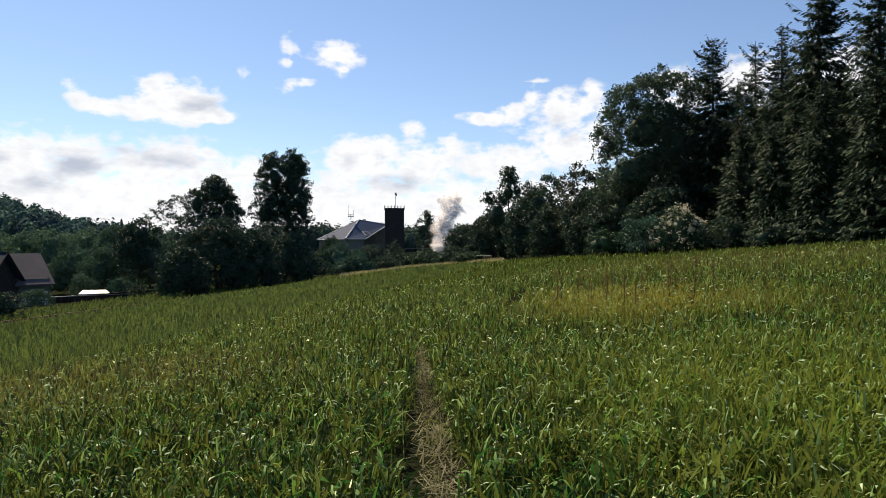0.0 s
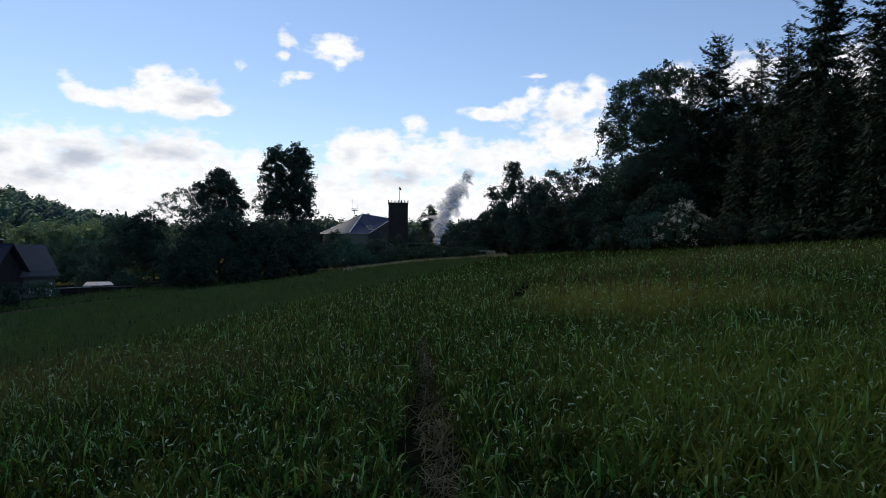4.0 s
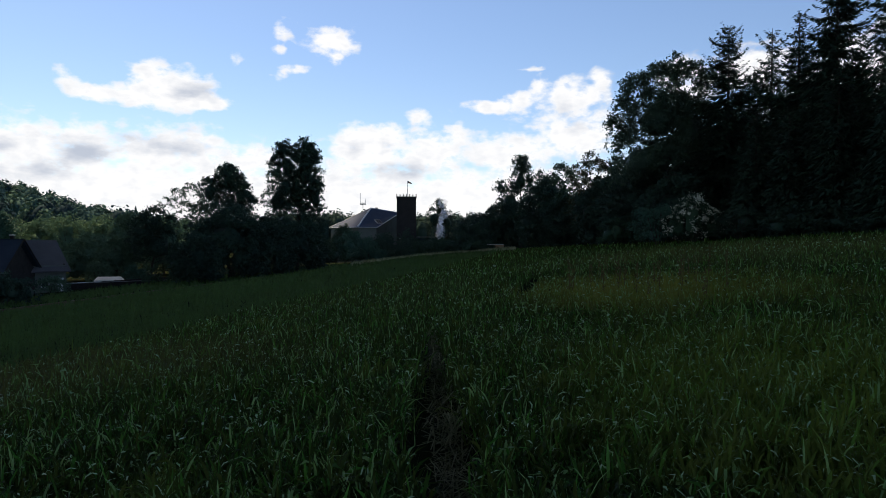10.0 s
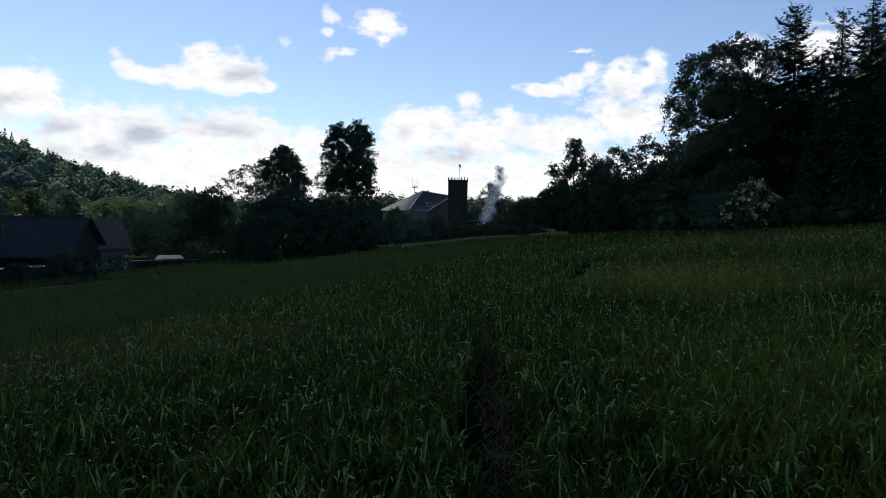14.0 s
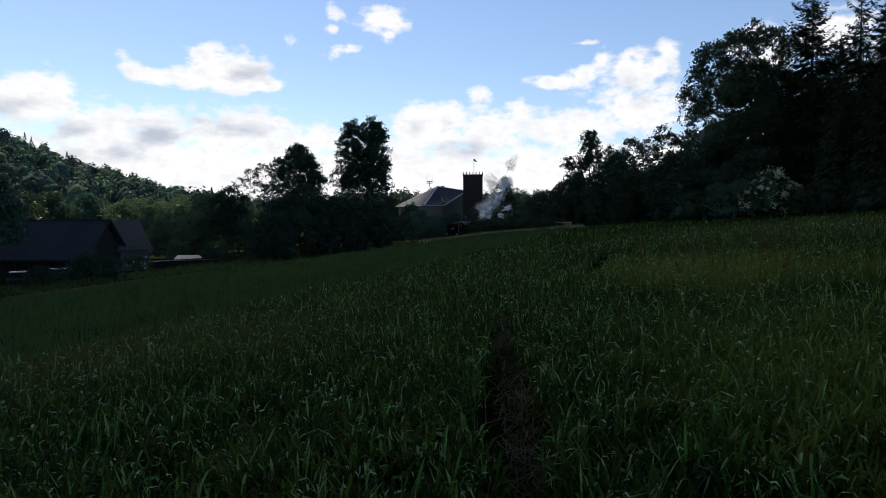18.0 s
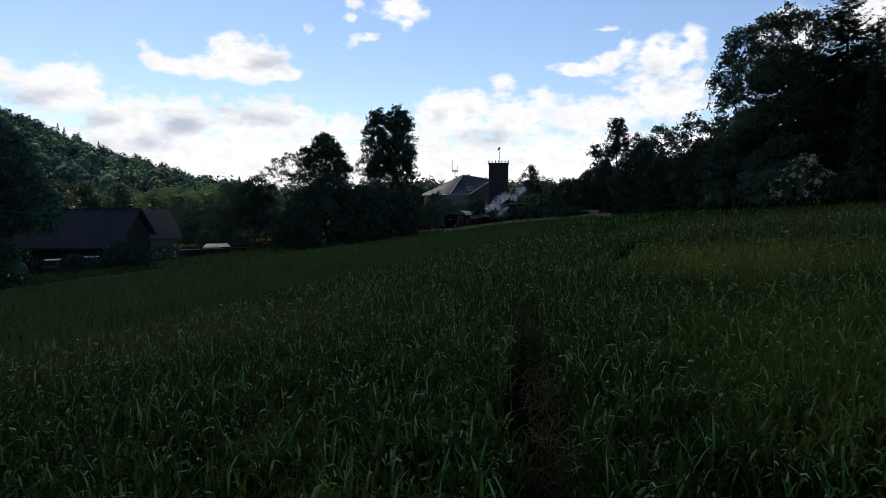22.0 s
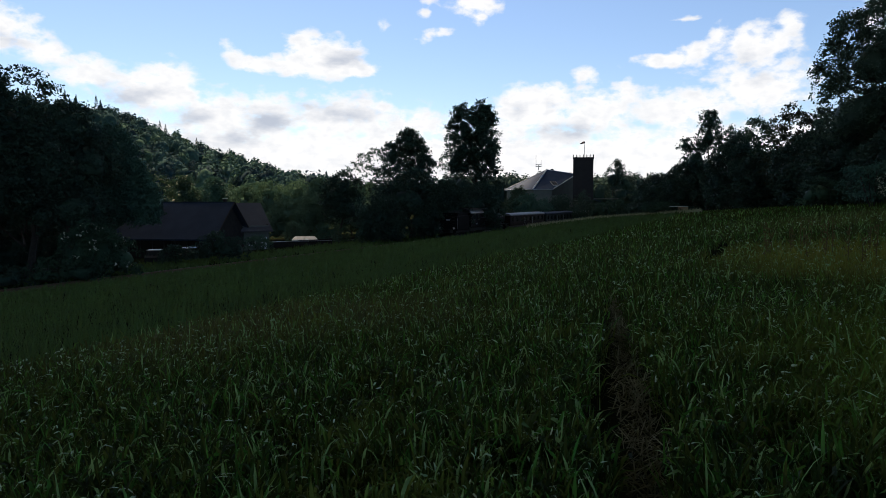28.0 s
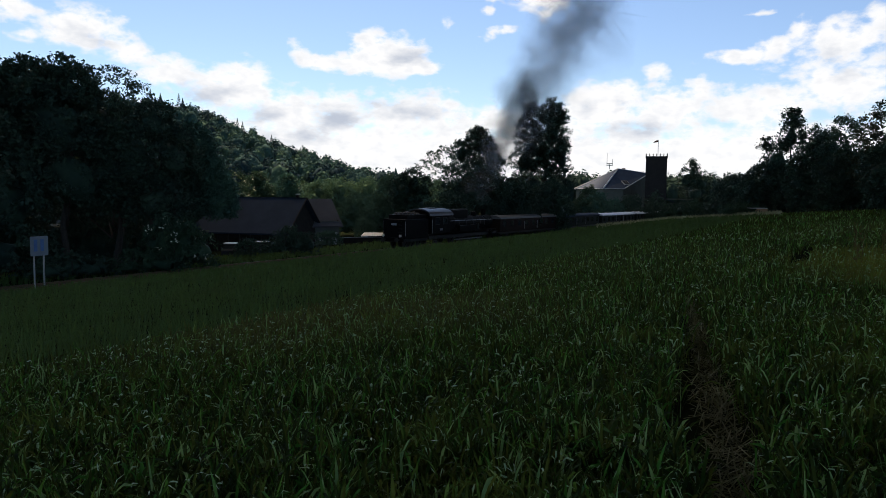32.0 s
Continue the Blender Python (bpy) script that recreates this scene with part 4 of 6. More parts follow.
# --- far woods: crowns joined into one growth each
def clump_quads(rng, pts, out, size):
    """Leaf clumps lying roughly along the crown's surface, so that a far crown shades softly."""
    n = len(pts)
    q = out + rng.normal(size=(n, 3)) * 0.38
    q /= np.linalg.norm(q, axis=1)[:, None]
    d = np.cross(q, rng.normal(size=(n, 3)))
    d /= np.linalg.norm(d, axis=1)[:, None]
    s = np.cross(q, d)
    L = (size * rng.uniform(0.5, 1.5, n))[:, None]
    v = np.stack([pts - d * L * 0.55, pts + s * L * 0.42, pts + d * L * 0.55, pts - s * L * 0.42], 1).reshape(-1, 3)
    return v, np.arange(4 * n).reshape(-1, 4)


def far_wood(name, label, spots, mat, seed, big=1.0, conifer=0.1, k=110, heart=1.0):
    """spots: x, y, height. Every crown is a heap of leaf clumps round a rough heart."""
    rng = np.random.default_rng(seed)
    vs, fs, base = [], [], 0
    tv, tf = ICO2
    for x, y, h in spots:
        z = float(land(x, y))
        if rng.uniform() < conifer:
            q = 760
            t = rng.uniform(0.0, 1.0, q) ** 0.7
            an = rng.uniform(0, 6.28, q)
            r = ((1 - t) * h * 0.25 + 0.1) * rng.uniform(0.3, 1.0, q)
            p = np.stack([x + np.cos(an) * r, y + np.sin(an) * r, z + h * (0.22 + 0.93 * t)], 1)
            v, f = leaf_quads(rng, p, 1.1 * big * (0.3 + 0.8 * (1 - t)))
            f = np.concatenate([f[:, :3], f[:, [0, 2, 3]]])
        else:
            w = h * rng.uniform(0.17, 0.27)
            c = np.array([x, y, z + h * 0.62])
            size = np.array([w, w, h * rng.uniform(0.32, 0.42)])
            swell = swelling(rng, 0.17, 9)
            d = rng.normal(size=(k, 3))
            d /= np.linalg.norm(d, axis=1)[:, None]
            d[:, 2] = np.where(d[:, 2] < -0.25, -d[:, 2], d[:, 2])
            p = c + d * size * (swell(d) * rng.uniform(0.86, 1.06, k))[:, None]
            v, f = clump_quads(rng, p, d, 0.8 * big)
            f = np.concatenate([f[:, :3], f[:, [0, 2, 3]]])
            b = c + tv * size * (swell(tv) * 0.9)[:, None] * heart
            f = np.concatenate([f, tf + len(v)])
            v = np.concatenate([v, b])
        vs.append(v)
        fs.append(f + base)
        base += len(v)
    ob = new(name, mesh_np(name, np.concatenate(vs), np.concatenate(fs), mat))
    return tagged(ob, label, "woodland", kind="stuff")


def spots(rng, n, a0, a1, d0, d1, h0, h1, keep=None):
    out = []
    while len(out) < n:
        a, d = rng.uniform(a0, a1), math.sqrt(rng.uniform(d0 * d0, d1 * d1))
        x, y = -math.sin(radians(a)) * d, math.cos(radians(a)) * d
        if keep is None or keep(x, y):
            out.append((x, y, rng.uniform(h0, h1)))
    return out


srng = np.random.default_rng(77)
# the hill greens carry the distance haze: shifted to blue and lightened
HILL_HAZE_LEAF = foliage("hazy_hill_leaf", (0.044, 0.094, 0.094), (0.058, 0.114, 0.106), (0.036, 0.080, 0.086), through=0.06, scale=0.05, rough=0.9, spec=0.02)
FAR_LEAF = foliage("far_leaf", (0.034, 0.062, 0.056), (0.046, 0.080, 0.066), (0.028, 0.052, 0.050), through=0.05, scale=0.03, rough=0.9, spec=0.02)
# pale copy of the hill leaf, in place of lit crown tops
HILL_LIT = foliage("hazy_hill_leaf_lit", (0.070, 0.130, 0.100), (0.086, 0.150, 0.110), (0.058, 0.112, 0.092), through=0.06, scale=0.05, rough=0.9, spec=0.02)
# dark blue copy, in place of the shadows between crowns
HILL_SHADED = foliage("hazy_hill_leaf_shaded", (0.022, 0.048, 0.062), (0.032, 0.062, 0.072), (0.018, 0.040, 0.054), through=0.06, scale=0.05, rough=0.9, spec=0.02)
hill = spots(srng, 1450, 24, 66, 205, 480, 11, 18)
far_wood("hill_forest", "mixed forest covering the hillside beyond the barn", hill[:780], HILL_HAZE_LEAF, 201, 1.1, 0.012, 130, 0.88)
far_wood("hill_forest", "broadleaf trees among the hillside forest, coloured pale as sunlit tops", hill[780:1090], HILL_LIT, 208, 1.1, 0.0, 135, 0.88)
far_wood("hill_forest", "trees among the hillside forest, coloured dark blue as shadow between crowns", hill[1090:], HILL_SHADED, 209, 1.1, 0.03, 130, 0.88)
far_wood("ridge_spruces", "dark spruces standing above the hillside forest", [(-math.sin(radians(a)) * d, math.cos(radians(a)) * d, h) for a, d, h in
          ((43.9, 410, 19), (43.2, 414, 18), (41.9, 410, 19), (37.6, 415, 17), (37.2, 418, 16.5), (35.0, 420, 16))], NEEDLE, 206, 0.8, 1.0)
far_wood("valley_wood", "light green woodland along the valley floor", spots(srng, 130, 20, 36, 175, 240, 8, 13), VALLEY_LEAF, 202, 0.7, 0.0, 260, 0.85)
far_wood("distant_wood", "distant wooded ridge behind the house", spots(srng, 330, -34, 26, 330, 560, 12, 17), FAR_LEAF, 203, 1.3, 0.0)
back = []
for i in range(110):
    a, d = srng.uniform(-1.5, 15.5), srng.uniform(255, 330)
    x, y = -math.sin(radians(a)) * d, math.cos(radians(a)) * d
    back.append((x, y, 1.62 + d * math.tan(radians(srng.uniform(1.55, 2.2))) - float(land(x, y))))
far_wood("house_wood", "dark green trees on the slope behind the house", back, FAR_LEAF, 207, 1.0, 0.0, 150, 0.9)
far_wood("wood_interior", "dark wood behind the field-edge trees", spots(srng, 170, -44, -5, 100, 170, 7, 10, lambda x, y: x > 0.30 * y - 18 and x > 8), LEAF_DARK, 204, 0.65, 0.0, 220, 0.86)
far_wood("roadside_wood", "dark wood behind the roadside trees", spots(srng, 60, 41, 62, 72, 130, 10, 13.5), LEAF_DARK, 205, 0.5, 0.0, 420, 0.8)


# ---------------------------------------------------------------- house with tower
def house():
    """Seen over its near corner: a square plan turned, with a hipped roof and a short ridge."""
    g = ground_at(7.6, 204)
    e = thing("house", Matrix.Translation((g.x, g.y, g.z)) @ pose(0, 0, 0, 0, 0, 35.5), "beige rendered house with a grey hipped roof behind bushes", "house")
    WL, W, D, H, R = 6.6, 13.0, 9.2, 1.62 + 199 * math.tan(radians(0.82)) - g.z, 1.62 + 204 * math.tan(radians(2.42)) - g.z
    part("wall", boxed(-WL + 0.5, -0.4, -D + 0.5, D - 0.5, -2, H), PLASTER, e)
    bm = bmesh.new()
    WE = -0.2     # the front eave ends here; a sloping verge climbs from it to the ridge
    ev = [bm.verts.new(p) for p in ((-WL, -D, H), (WE, -D, H), (W, D, H), (-WL, D, H))]
    lo = [bm.verts.new((v.co.x, v.co.y, H - 0.25)) for v in ev]
    r0, r1 = bm.verts.new((2.6, 0, R)), bm.verts.new((W - 0.3, 0, R - 1.2))
    for f in ((ev[0], ev[1], r1, r0), (ev[1], ev[2], r1), (ev[2], ev[3], r0, r1), (ev[3], ev[0], r0)):
        bm.faces.new(f)
    for i in range(4):
        bm.faces.new((ev[i], lo[i], lo[(i + 1) % 4], ev[(i + 1) % 4]))
    bm.faces.new(lo)
    bmesh.ops.recalc_face_normals(bm, faces=bm.faces)
    roof = part("roof", bm, ROOF_SLATE, e)
    bm = bmesh.new()
    bm.faces.new([bm.verts.new(q) for q in ((WE - 0.2, -D + 0.5, -2), (W - 0.5, 0.2, -2), (W - 0.5, 0.2, R - 1.7), (WE - 0.2, -D + 0.5, H - 0.1))])
    bmesh.ops.solidify(bm, geom=bm.faces[:], thickness=0.3)
    part("gable_wall", bm, PLASTER, e)
    for a, b, r in (((-WL, -D, H), (2.6, 0, R), 0.2), ((WE, -D, H), (W - 0.3, 0, R - 1.2), 0.14), ((-WL, D, H), (2.6, 0, R), 0.1), ((2.6, 0, R), (W - 0.3, 0, R - 1.2), 0.1)):
        part("ridge_cap", rodded(Vector(a) + Vector((0, 0, 0.05)), Vector(b) + Vector((0, 0, 0.05)), r, r, 6), ROOF_EDGE, roof, "pale metal hip flashing")
    part("gutter", rodded((-WL, -D - 0.08, H - 0.1), (WE, -D - 0.08, H - 0.1), 0.07, 0.07, 6), ROOF_EDGE, roof, "pale gutter")
    part("gutter", rodded((-WL - 0.08, -D, H - 0.1), (-WL - 0.08, D, H - 0.1), 0.07, 0.07, 6), ROOF_EDGE, roof, "pale gutter")
    slope = math.degrees(math.atan2(R - H, D))

    def on_roof(x, y, lift):
        return Matrix.Translation((x, y, H + (R - 0.2 - H) * (y + D) / D + lift)) @ pose(0, 0, 0, slope, 0, 0)

    panel = part("metal_panel", boxed(-0.95, 0.95, -1.15, 1.15, 0, 0.06), ROOF_EDGE, roof, "pale roof panel round the roof window")
    panel.matrix_local = on_roof(1.5, -6.6, 0.0)
    sky_window = part("skylight", boxed(-0.82, 0.82, -1.0, 1.0, 0, 0.14), METAL_GREY, roof, "large roof window")
    sky_window.matrix_local = on_roof(1.5, -6.6, 0.07)
    for x in (-0.38, 0.38):
        part("pane", boxed(x - 0.32, x + 0.32, -0.88, 0.88, 0.14, 0.16), TINTED_GLASS, sky_window)
    part("chimney", boxed(5.0, 5.7, 1.4, 2.1, R - 2.2, R + 0.3, bevel=0.03), PLASTER, e)
    for wall in range(2):
        for u in (-3.6, 0.0, 3.6):
            for z in (4.8,):
                if wall == 0:
                    w = part("window", boxed(u - 0.6, u + 0.6, -D + 0.44, -D + 0.56, z, z + 1.4), WHITE_PAINT, e)
                    part("pane", boxed(u - 0.5, u + 0.5, -D + 0.40, -D + 0.44, z + 0.1, z + 1.3), GLASS_DARK, w)
                else:
                    w = part("window", boxed(-WL + 0.44, -WL + 0.56, u - 0.6, u + 0.6, z, z + 1.4), WHITE_PAINT, e)
                    part("pane", boxed(-WL + 0.40, -WL + 0.44, u - 0.5, u + 0.5, z + 0.1, z + 1.3), GLASS_DARK, w)
    return e


house()


def rooftop_aerial():
    g = ground_at(7.62, 203)
    e = thing("roof_antenna", Matrix.Translation((g.x, g.y, 1.62 + 204 * math.tan(radians(2.42)) + 0.1)), "small metal aerial with thin upright rods on the roof ridge", "antenna")
    part("mast", rodded((0, 0, -0.3), (0, 0, 1.1), 0.10), METAL_GREY, e)
    for z in (0.7, 1.15):
        part("cross_arm", boxed(-0.85, 0.85, -0.3, 0.3, z, z + 0.2, bevel=0.03), METAL_GREY, e)
    part("rod", rodded((-0.75, 0, 0.8), (-0.75, 0, 4.2), 0.045), METAL_GREY, e)
    part("rod", rodded((0.75, 0, 0.8), (0.75, 0, 2.6), 0.045), METAL_GREY, e)
    return e


rooftop_aerial()


def tower():
    g = ground_at(4.03, 196)
    e = thing("tower", Matrix.Translation(g) @ pose(0, 0, 0, 0, 0, 4.0), "square dark-clad tower with a railing of short posts and a mast", "tower")
    h = 13.05 - g.z + 0.0
    w = 2.72
    part("shaft", boxed(-w, w, -w, w, -1.5, h, bevel=0.05), BRICK_DARK, e)
    part("parapet", boxed(-w - 0.12, w + 0.12, -w - 0.12, w + 0.12, h - 0.35, h), BRICK_DARK, e)
    post = None
    for i in range(7):
        for sx, sy in ((1, 0), (0, 1)):
            for sgn in (-1, 1):
                u = -w + 2 * w * i / 6
                x, y = (u, sgn * w) if sx else (sgn * w, u)
                if sy and i in (0, 6):
                    continue
                if post is None:
                    post = part("railing_post", boxed(-0.09, 0.09, -0.09, 0.09, 0, 0.75, bevel=0.02), BRICK_DARK, e)
                    o = post
                else:
                    o = new("railing_post", post.data)
                    o.parent = e
                o.location = (x, y, h)
    for z in (0.35,):
        part("rail", boxed(-w, w, -w - 0.03, -w + 0.03, h + z, h + z + 0.05), METAL_GREY, e)
        part("rail", boxed(-w, w, w - 0.03, w + 0.03, h + z, h + z + 0.05), METAL_GREY, e)
    part("mast", rodded((0.3, 0, h - 0.2), (0.3, 0, h + 4.6), 0.07), WHITE_PAINT, e, "pale thin mast")
    part("lamp", boxed(-2.2, -1.5, -w - 0.25, -w, 5.6, 5.9), WHITE_PAINT, e, "white wall lamp")
    return e, h


TOWER, TOWER_H = tower()


def windsock():
    e = thing("windsock", TOWER.matrix_world @ Matrix.Translation((0.3, 0, TOWER_H + 4.3)), "faded windsock on the tower mast", "windsock")
    part("ring", rodded((0.08, 0, 0.0), (0.18, 0, -0.02), 0.30, 0.30, 12), METAL_GREY, e)
    part("sock", rodded((0.15, 0, 0.0), (1.25, 0, -0.45), 0.30, 0.14, 12), RED_CLOTH, e, "faded fabric tube")
    return e


WINDSOCK = windsock()


def annex():
    g = ground_at(2.2, 200)
    e = thing("annex", Matrix.Translation(g) @ pose(0, 0, 0, 0, 0, 4.0), "low beige annex with a pitched roof beside the tower", "building")
    part("wall", boxed(-3.6, 3.0, -2.5, 2.5, -1.5, 5.0), PLASTER, e)
    prof = [(-4.4, 6.6), (3.2, 3.6), (3.2, 3.35), (-4.4, 6.35)]
    part("roof", extruded(prof, -3.0, 3.0, lambda u, v, w: Vector((u, w, v))), BARN_ROOF, e)
    part("fascia", boxed(-3.9, 3.4, -3.1, -3.0, 6.0, 6.25), PLASTER, e)
    return e


annex()


# ---------------------------------------------------------------- barn
def barn():
    """Long steep roof whose ridge runs across the view, and a lower wing end-on."""
    g = ground_at(32.3, 100)
    e = thing("barn", Matrix.Translation(g) @ pose(0, 0, 0, 0, 0, 8.0), "large dark wooden barn with a steep dark roof", "barn")
    L, D, E, R = 11.5, 6.0, 2.1, 6.9
    x1, x0 = 0.0, -2 * L
    part("wall", boxed(x0 + 0.5, x1 - 0.5, -D + 0.9, D - 0.9, -1.5, E + 0.5), BARN_WOOD, e)
    prof = [(-D, E), (0, R), (D, E), (D, E - 0.22), (0, R - 0.25), (-D, E - 0.22)]
    part("roof", extruded(prof, x0, x1, lambda u, v, w: Vector((w, u, v))), BARN_ROOF, e)
    gp = [(-D + 0.9, E + 0.2), (0, R - 0.5), (D - 0.9, E + 0.2)]
    part("gable", extruded(gp, x1 - 0.75, x1 - 0.55, lambda u, v, w: Vector((w, u, v))), BARN_WOOD, e)
    part("gable", extruded(gp, x0 + 0.55, x0 + 0.75, lambda u, v, w: Vector((w, u, v))), BARN_WOOD, e)
    part("ridge_board", boxed(x0, x1, -0.12, 0.12, R - 0.03, R + 0.08), BARN_ROOF, e)
    part("barge_board", rodded((x1 + 0.02, -D, E), (x1 + 0.02, 0, R), 0.10, 0.10, 6), BARN_WOOD, e)
    part("barge_board", rodded((x1 + 0.02, D, E), (x1 + 0.02, 0, R), 0.10, 0.10, 6), BARN_WOOD, e)
    stack = part("chimney", boxed(x1 - 1.75, x1 - 1.35, 0.2, 0.6, R - 1.0, R + 0.5, bevel=0.03), BARN_WOOD, e)
    part("cap", boxed(x1 - 1.82, x1 - 1.28, 0.13, 0.67, R + 0.5, R + 0.62, bevel=0.02), WHITE_PAINT, stack, "white chimney cap")
    for x in (x0 + 4, x0 + 9, x0 + 14):
        dr = part("door", boxed(x, x + 2.4, -D + 0.80, -D + 0.9, -0.2, 2.1), BARN_WOOD, e)
        part("handle", boxed(x + 2.1, x + 2.2, -D + 0.74, -D + 0.8, 0.9, 1.1), METAL_GREY, dr)
    for i in range(14):
        part("eave_post", boxed(x0 + 0.6 + i * 1.65, x0 + 0.8 + i * 1.65, -D + 0.2, -D + 0.38, -1.0, E - 0.05), BARN_WOOD, e)
    return e


def cottage():
    g = ground_at(30.3, 109)
    e = thing("cottage", Matrix.Translation(g) @ pose(0, 0, 0, 0, 0, 53.0), "small cottage with a steep brown roof beside the barn", "house")
    x0, x1, D, E, R = -8.0, 0.0, 4.4, 3.4, 7.0
    part("wall", boxed(x0 + 0.4, x1 - 0.4, -D + 0.6, D - 0.6, -1.5, E + 0.3), PLASTER, e)
    prof = [(-D, E - 0.4), (0, R), (D, E - 0.4), (D, E - 0.62), (0, R - 0.25), (-D, E - 0.62)]
    part("roof", extruded(prof, x0, x1, lambda u, v, w: Vector((w, u, v))), COTTAGE_ROOF, e)
    gp = [(-D + 0.6, E + 0.2), (0, R - 0.5), (D - 0.6, E + 0.2)]
    part("gable", extruded(gp, x1 - 0.6, x1 - 0.4, lambda u, v, w: Vector((w, u, v))), BARN_WOOD, e)
    for x in (-5.4, -3.0):
        w = part("window", boxed(x - 0.5, x + 0.5, -D + 0.54, -D + 0.62, 0.8, 2.0), WHITE_PAINT, e)
        part("pane", boxed(x - 0.4, x + 0.4, -D + 0.51, -D + 0.55, 0.9, 1.9), GLASS_DARK, w)
    d = part("door", boxed(-1.6, -0.7, -D + 0.55, -D + 0.63, -0.1, 2.0), WHITE_PAINT, e, "pale door")
    return e


barn()
cottage()


def car(left, dist, turn, paint, label, top=None):
    g = ground_at(left, dist)
    e = thing("car", Matrix.Translation(g) @ pose(0, 0, 0, 0, 0, turn), label, "car", "parked cars")
    lower = [(-2.1, 0.3), (-2.15, 0.75), (-1.95, 0.92), (-1.2, 0.95), (1.0, 0.93), (2.0, 0.8), (2.1, 0.5), (2.0, 0.28)]
    part("body", extruded(lower, -0.82, 0.82, lambda u, v, w: Vector((u, w, v))), paint, e)
    cabin = [(-1.75, 0.93), (-1.35, 1.42), (0.1, 1.47), (0.95, 0.93)]
    part("glasshouse", extruded(cabin, -0.72, 0.72, lambda u, v, w: Vector((u, w, v))), GLASS_DARK, e)
    part("roof", boxed(-1.35, 0.12, -0.70, 0.70, 1.40, 1.50, bevel=0.03), top or paint, e)
    for x in (-1.3, 1.3):
        for y in (-0.8, 0.8):
            w = part("wheel", rodded((x, y - 0.1, 0.31), (x, y + 0.1, 0.31), 0.31, 0.31, 14), TYRE, e)
            part("rim", rodded((x, y - 0.115, 0.31), (x, y + 0.115, 0.31), 0.18, 0.18, 10), METAL_GREY, w)
    for y in (-0.6, 0.6):
        part("headlight", boxed(2.0, 2.1, y - 0.15, y + 0.15, 0.58, 0.72, bevel=0.02), LAMP_GLASS, e)
    return e


GREY_PAINT = surface("dark_grey_car_paint", (0.075, 0.08, 0.085), (0.06, 0.064, 0.07), 2, 0.25, 0.3, 0)
SILVER = surface("silver_car_paint", (0.45, 0.46, 0.48), (0.40, 0.41, 0.43), 2, 0.25, 0.5, 0)
# roofs of these two are coloured pale to imitate the sky's glare
car(38.2, 80, 120, GREY_PAINT, "dark grey parked car before the barn, roof coloured white as sky glare", WHITE_PAINT)
car(35.7, 80, 112, GREY_PAINT, "dark grey parked car beside a bush, roof coloured pale as sky glare", SILVER)
car(45.0, 74, 35, SILVER, "silver parked car behind the roadside trees")


def covered_trailer():
    """A flat trailer under a white sheet drawn over a low ridge."""
    g = ground_at(26.85, 113)
    e = thing("covered_trailer", Matrix.Translation(g) @ pose(0, 0, 0, 0, 0, 24), "low trailer under a white ridged cover behind the wall", "trailer")
    part("bed", boxed(-1.9, 1.9, -0.9, 0.9, 0.45, 0.62, bevel=0.02), BARN_WOOD, e)
    for x0, x1 in ((-2.0, -0.02), (0.02, 2.0)):
        bm = bmesh.new()
        lo = [bm.verts.new(q) for q in ((x0, -1.0, 0.95), (x1, -1.0, 0.95), (x1, 1.0, 0.95), (x0, 1.0, 0.88))]
        a, b = x0 + (0.45 if x0 < -1 else 0), x1 - (0.45 if x1 > 1 else 0)
        hi = [bm.verts.new(q) for q in ((a, -0.15, 1.42), (b, -0.15, 1.42), (b, 0.15, 1.42), (a, 0.15, 1.42))]
        dn = [bm.verts.new((v.co.x, v.co.y, 0.6)) for v in lo]
        for i in range(4):
            bm.faces.new((lo[i], lo[(i + 1) % 4], hi[(i + 1) % 4], hi[i]))
            bm.faces.new((dn[i], dn[(i + 1) % 4], lo[(i + 1) % 4], lo[i]))
        bm.faces.new(hi)
        bmesh.ops.recalc_face_normals(bm, faces=bm.faces)
        part("cover", bm, WHITE_PAINT, e, "white sheet cover")
    for y in (-0.8, 0.8):
        w = part("wheel", rodded((0, y - 0.1, 0.31), (0, y + 0.1, 0.31), 0.31, 0.31, 14), TYRE, e)
        part("rim", rodded((0, y - 0.115, 0.31), (0, y + 0.115, 0.31), 0.18, 0.18, 10), METAL_GREY, w)
    return e


covered_trailer()


def low_wall():
    a, b = ground_at(29.8, 108), ground_at(22.6, 112)
    z = max(a.z, b.z)
    d = b - a
    e = thing("low_wall", Matrix.Translation((a.x, a.y, a.z)) @ Matrix.Rotation(math.atan2(d.y, d.x), 4, "Z"), "low dark boundary wall along the lane", "wall")
    n = 9
    L = math.hypot(d.x, d.y) / n
    blk = None
    for i in range(n):
        if blk is None:
            o = blk = part("wall_panel", boxed(0, L - 0.06, -0.1, 0.1, -0.8, 0.9, bevel=0.02), BARN_WOOD, e)
        else:
            o = new("wall_panel", blk.data)
            o.parent = e
        o.location = (i * L, 0, (b.z - a.z) * i / n)
    part("coping", boxed(-0.1, L * n + 0.1, -0.16, 0.16, 0.92, 1.0), METAL_GREY, e)
    return e


low_wall()


def hut():
    g = ground_at(-3.62, 128)
    e = thing("trackside_hut", Matrix.Translation((g.x, g.y, -1.55)) @ pose(0, 0, 0, 0, 0, 10), "small pale wooden hut with a light roof at the field edge", "hut")
    part("wall", boxed(-0.85, 0.85, -0.8, 0.8, -0.4, 1.86), HUT_WOOD, e)
    bm = boxed(-1.9, 0.75, -1.1, 1.0, 1.86, 1.98)
    part("roof", bm, COACH_WHITE, e, "pale sheet roof")
    part("door", boxed(-0.3, 0.4, -0.85, -0.8, -0.1, 1.8), HUT_WOOD, e)
    return e


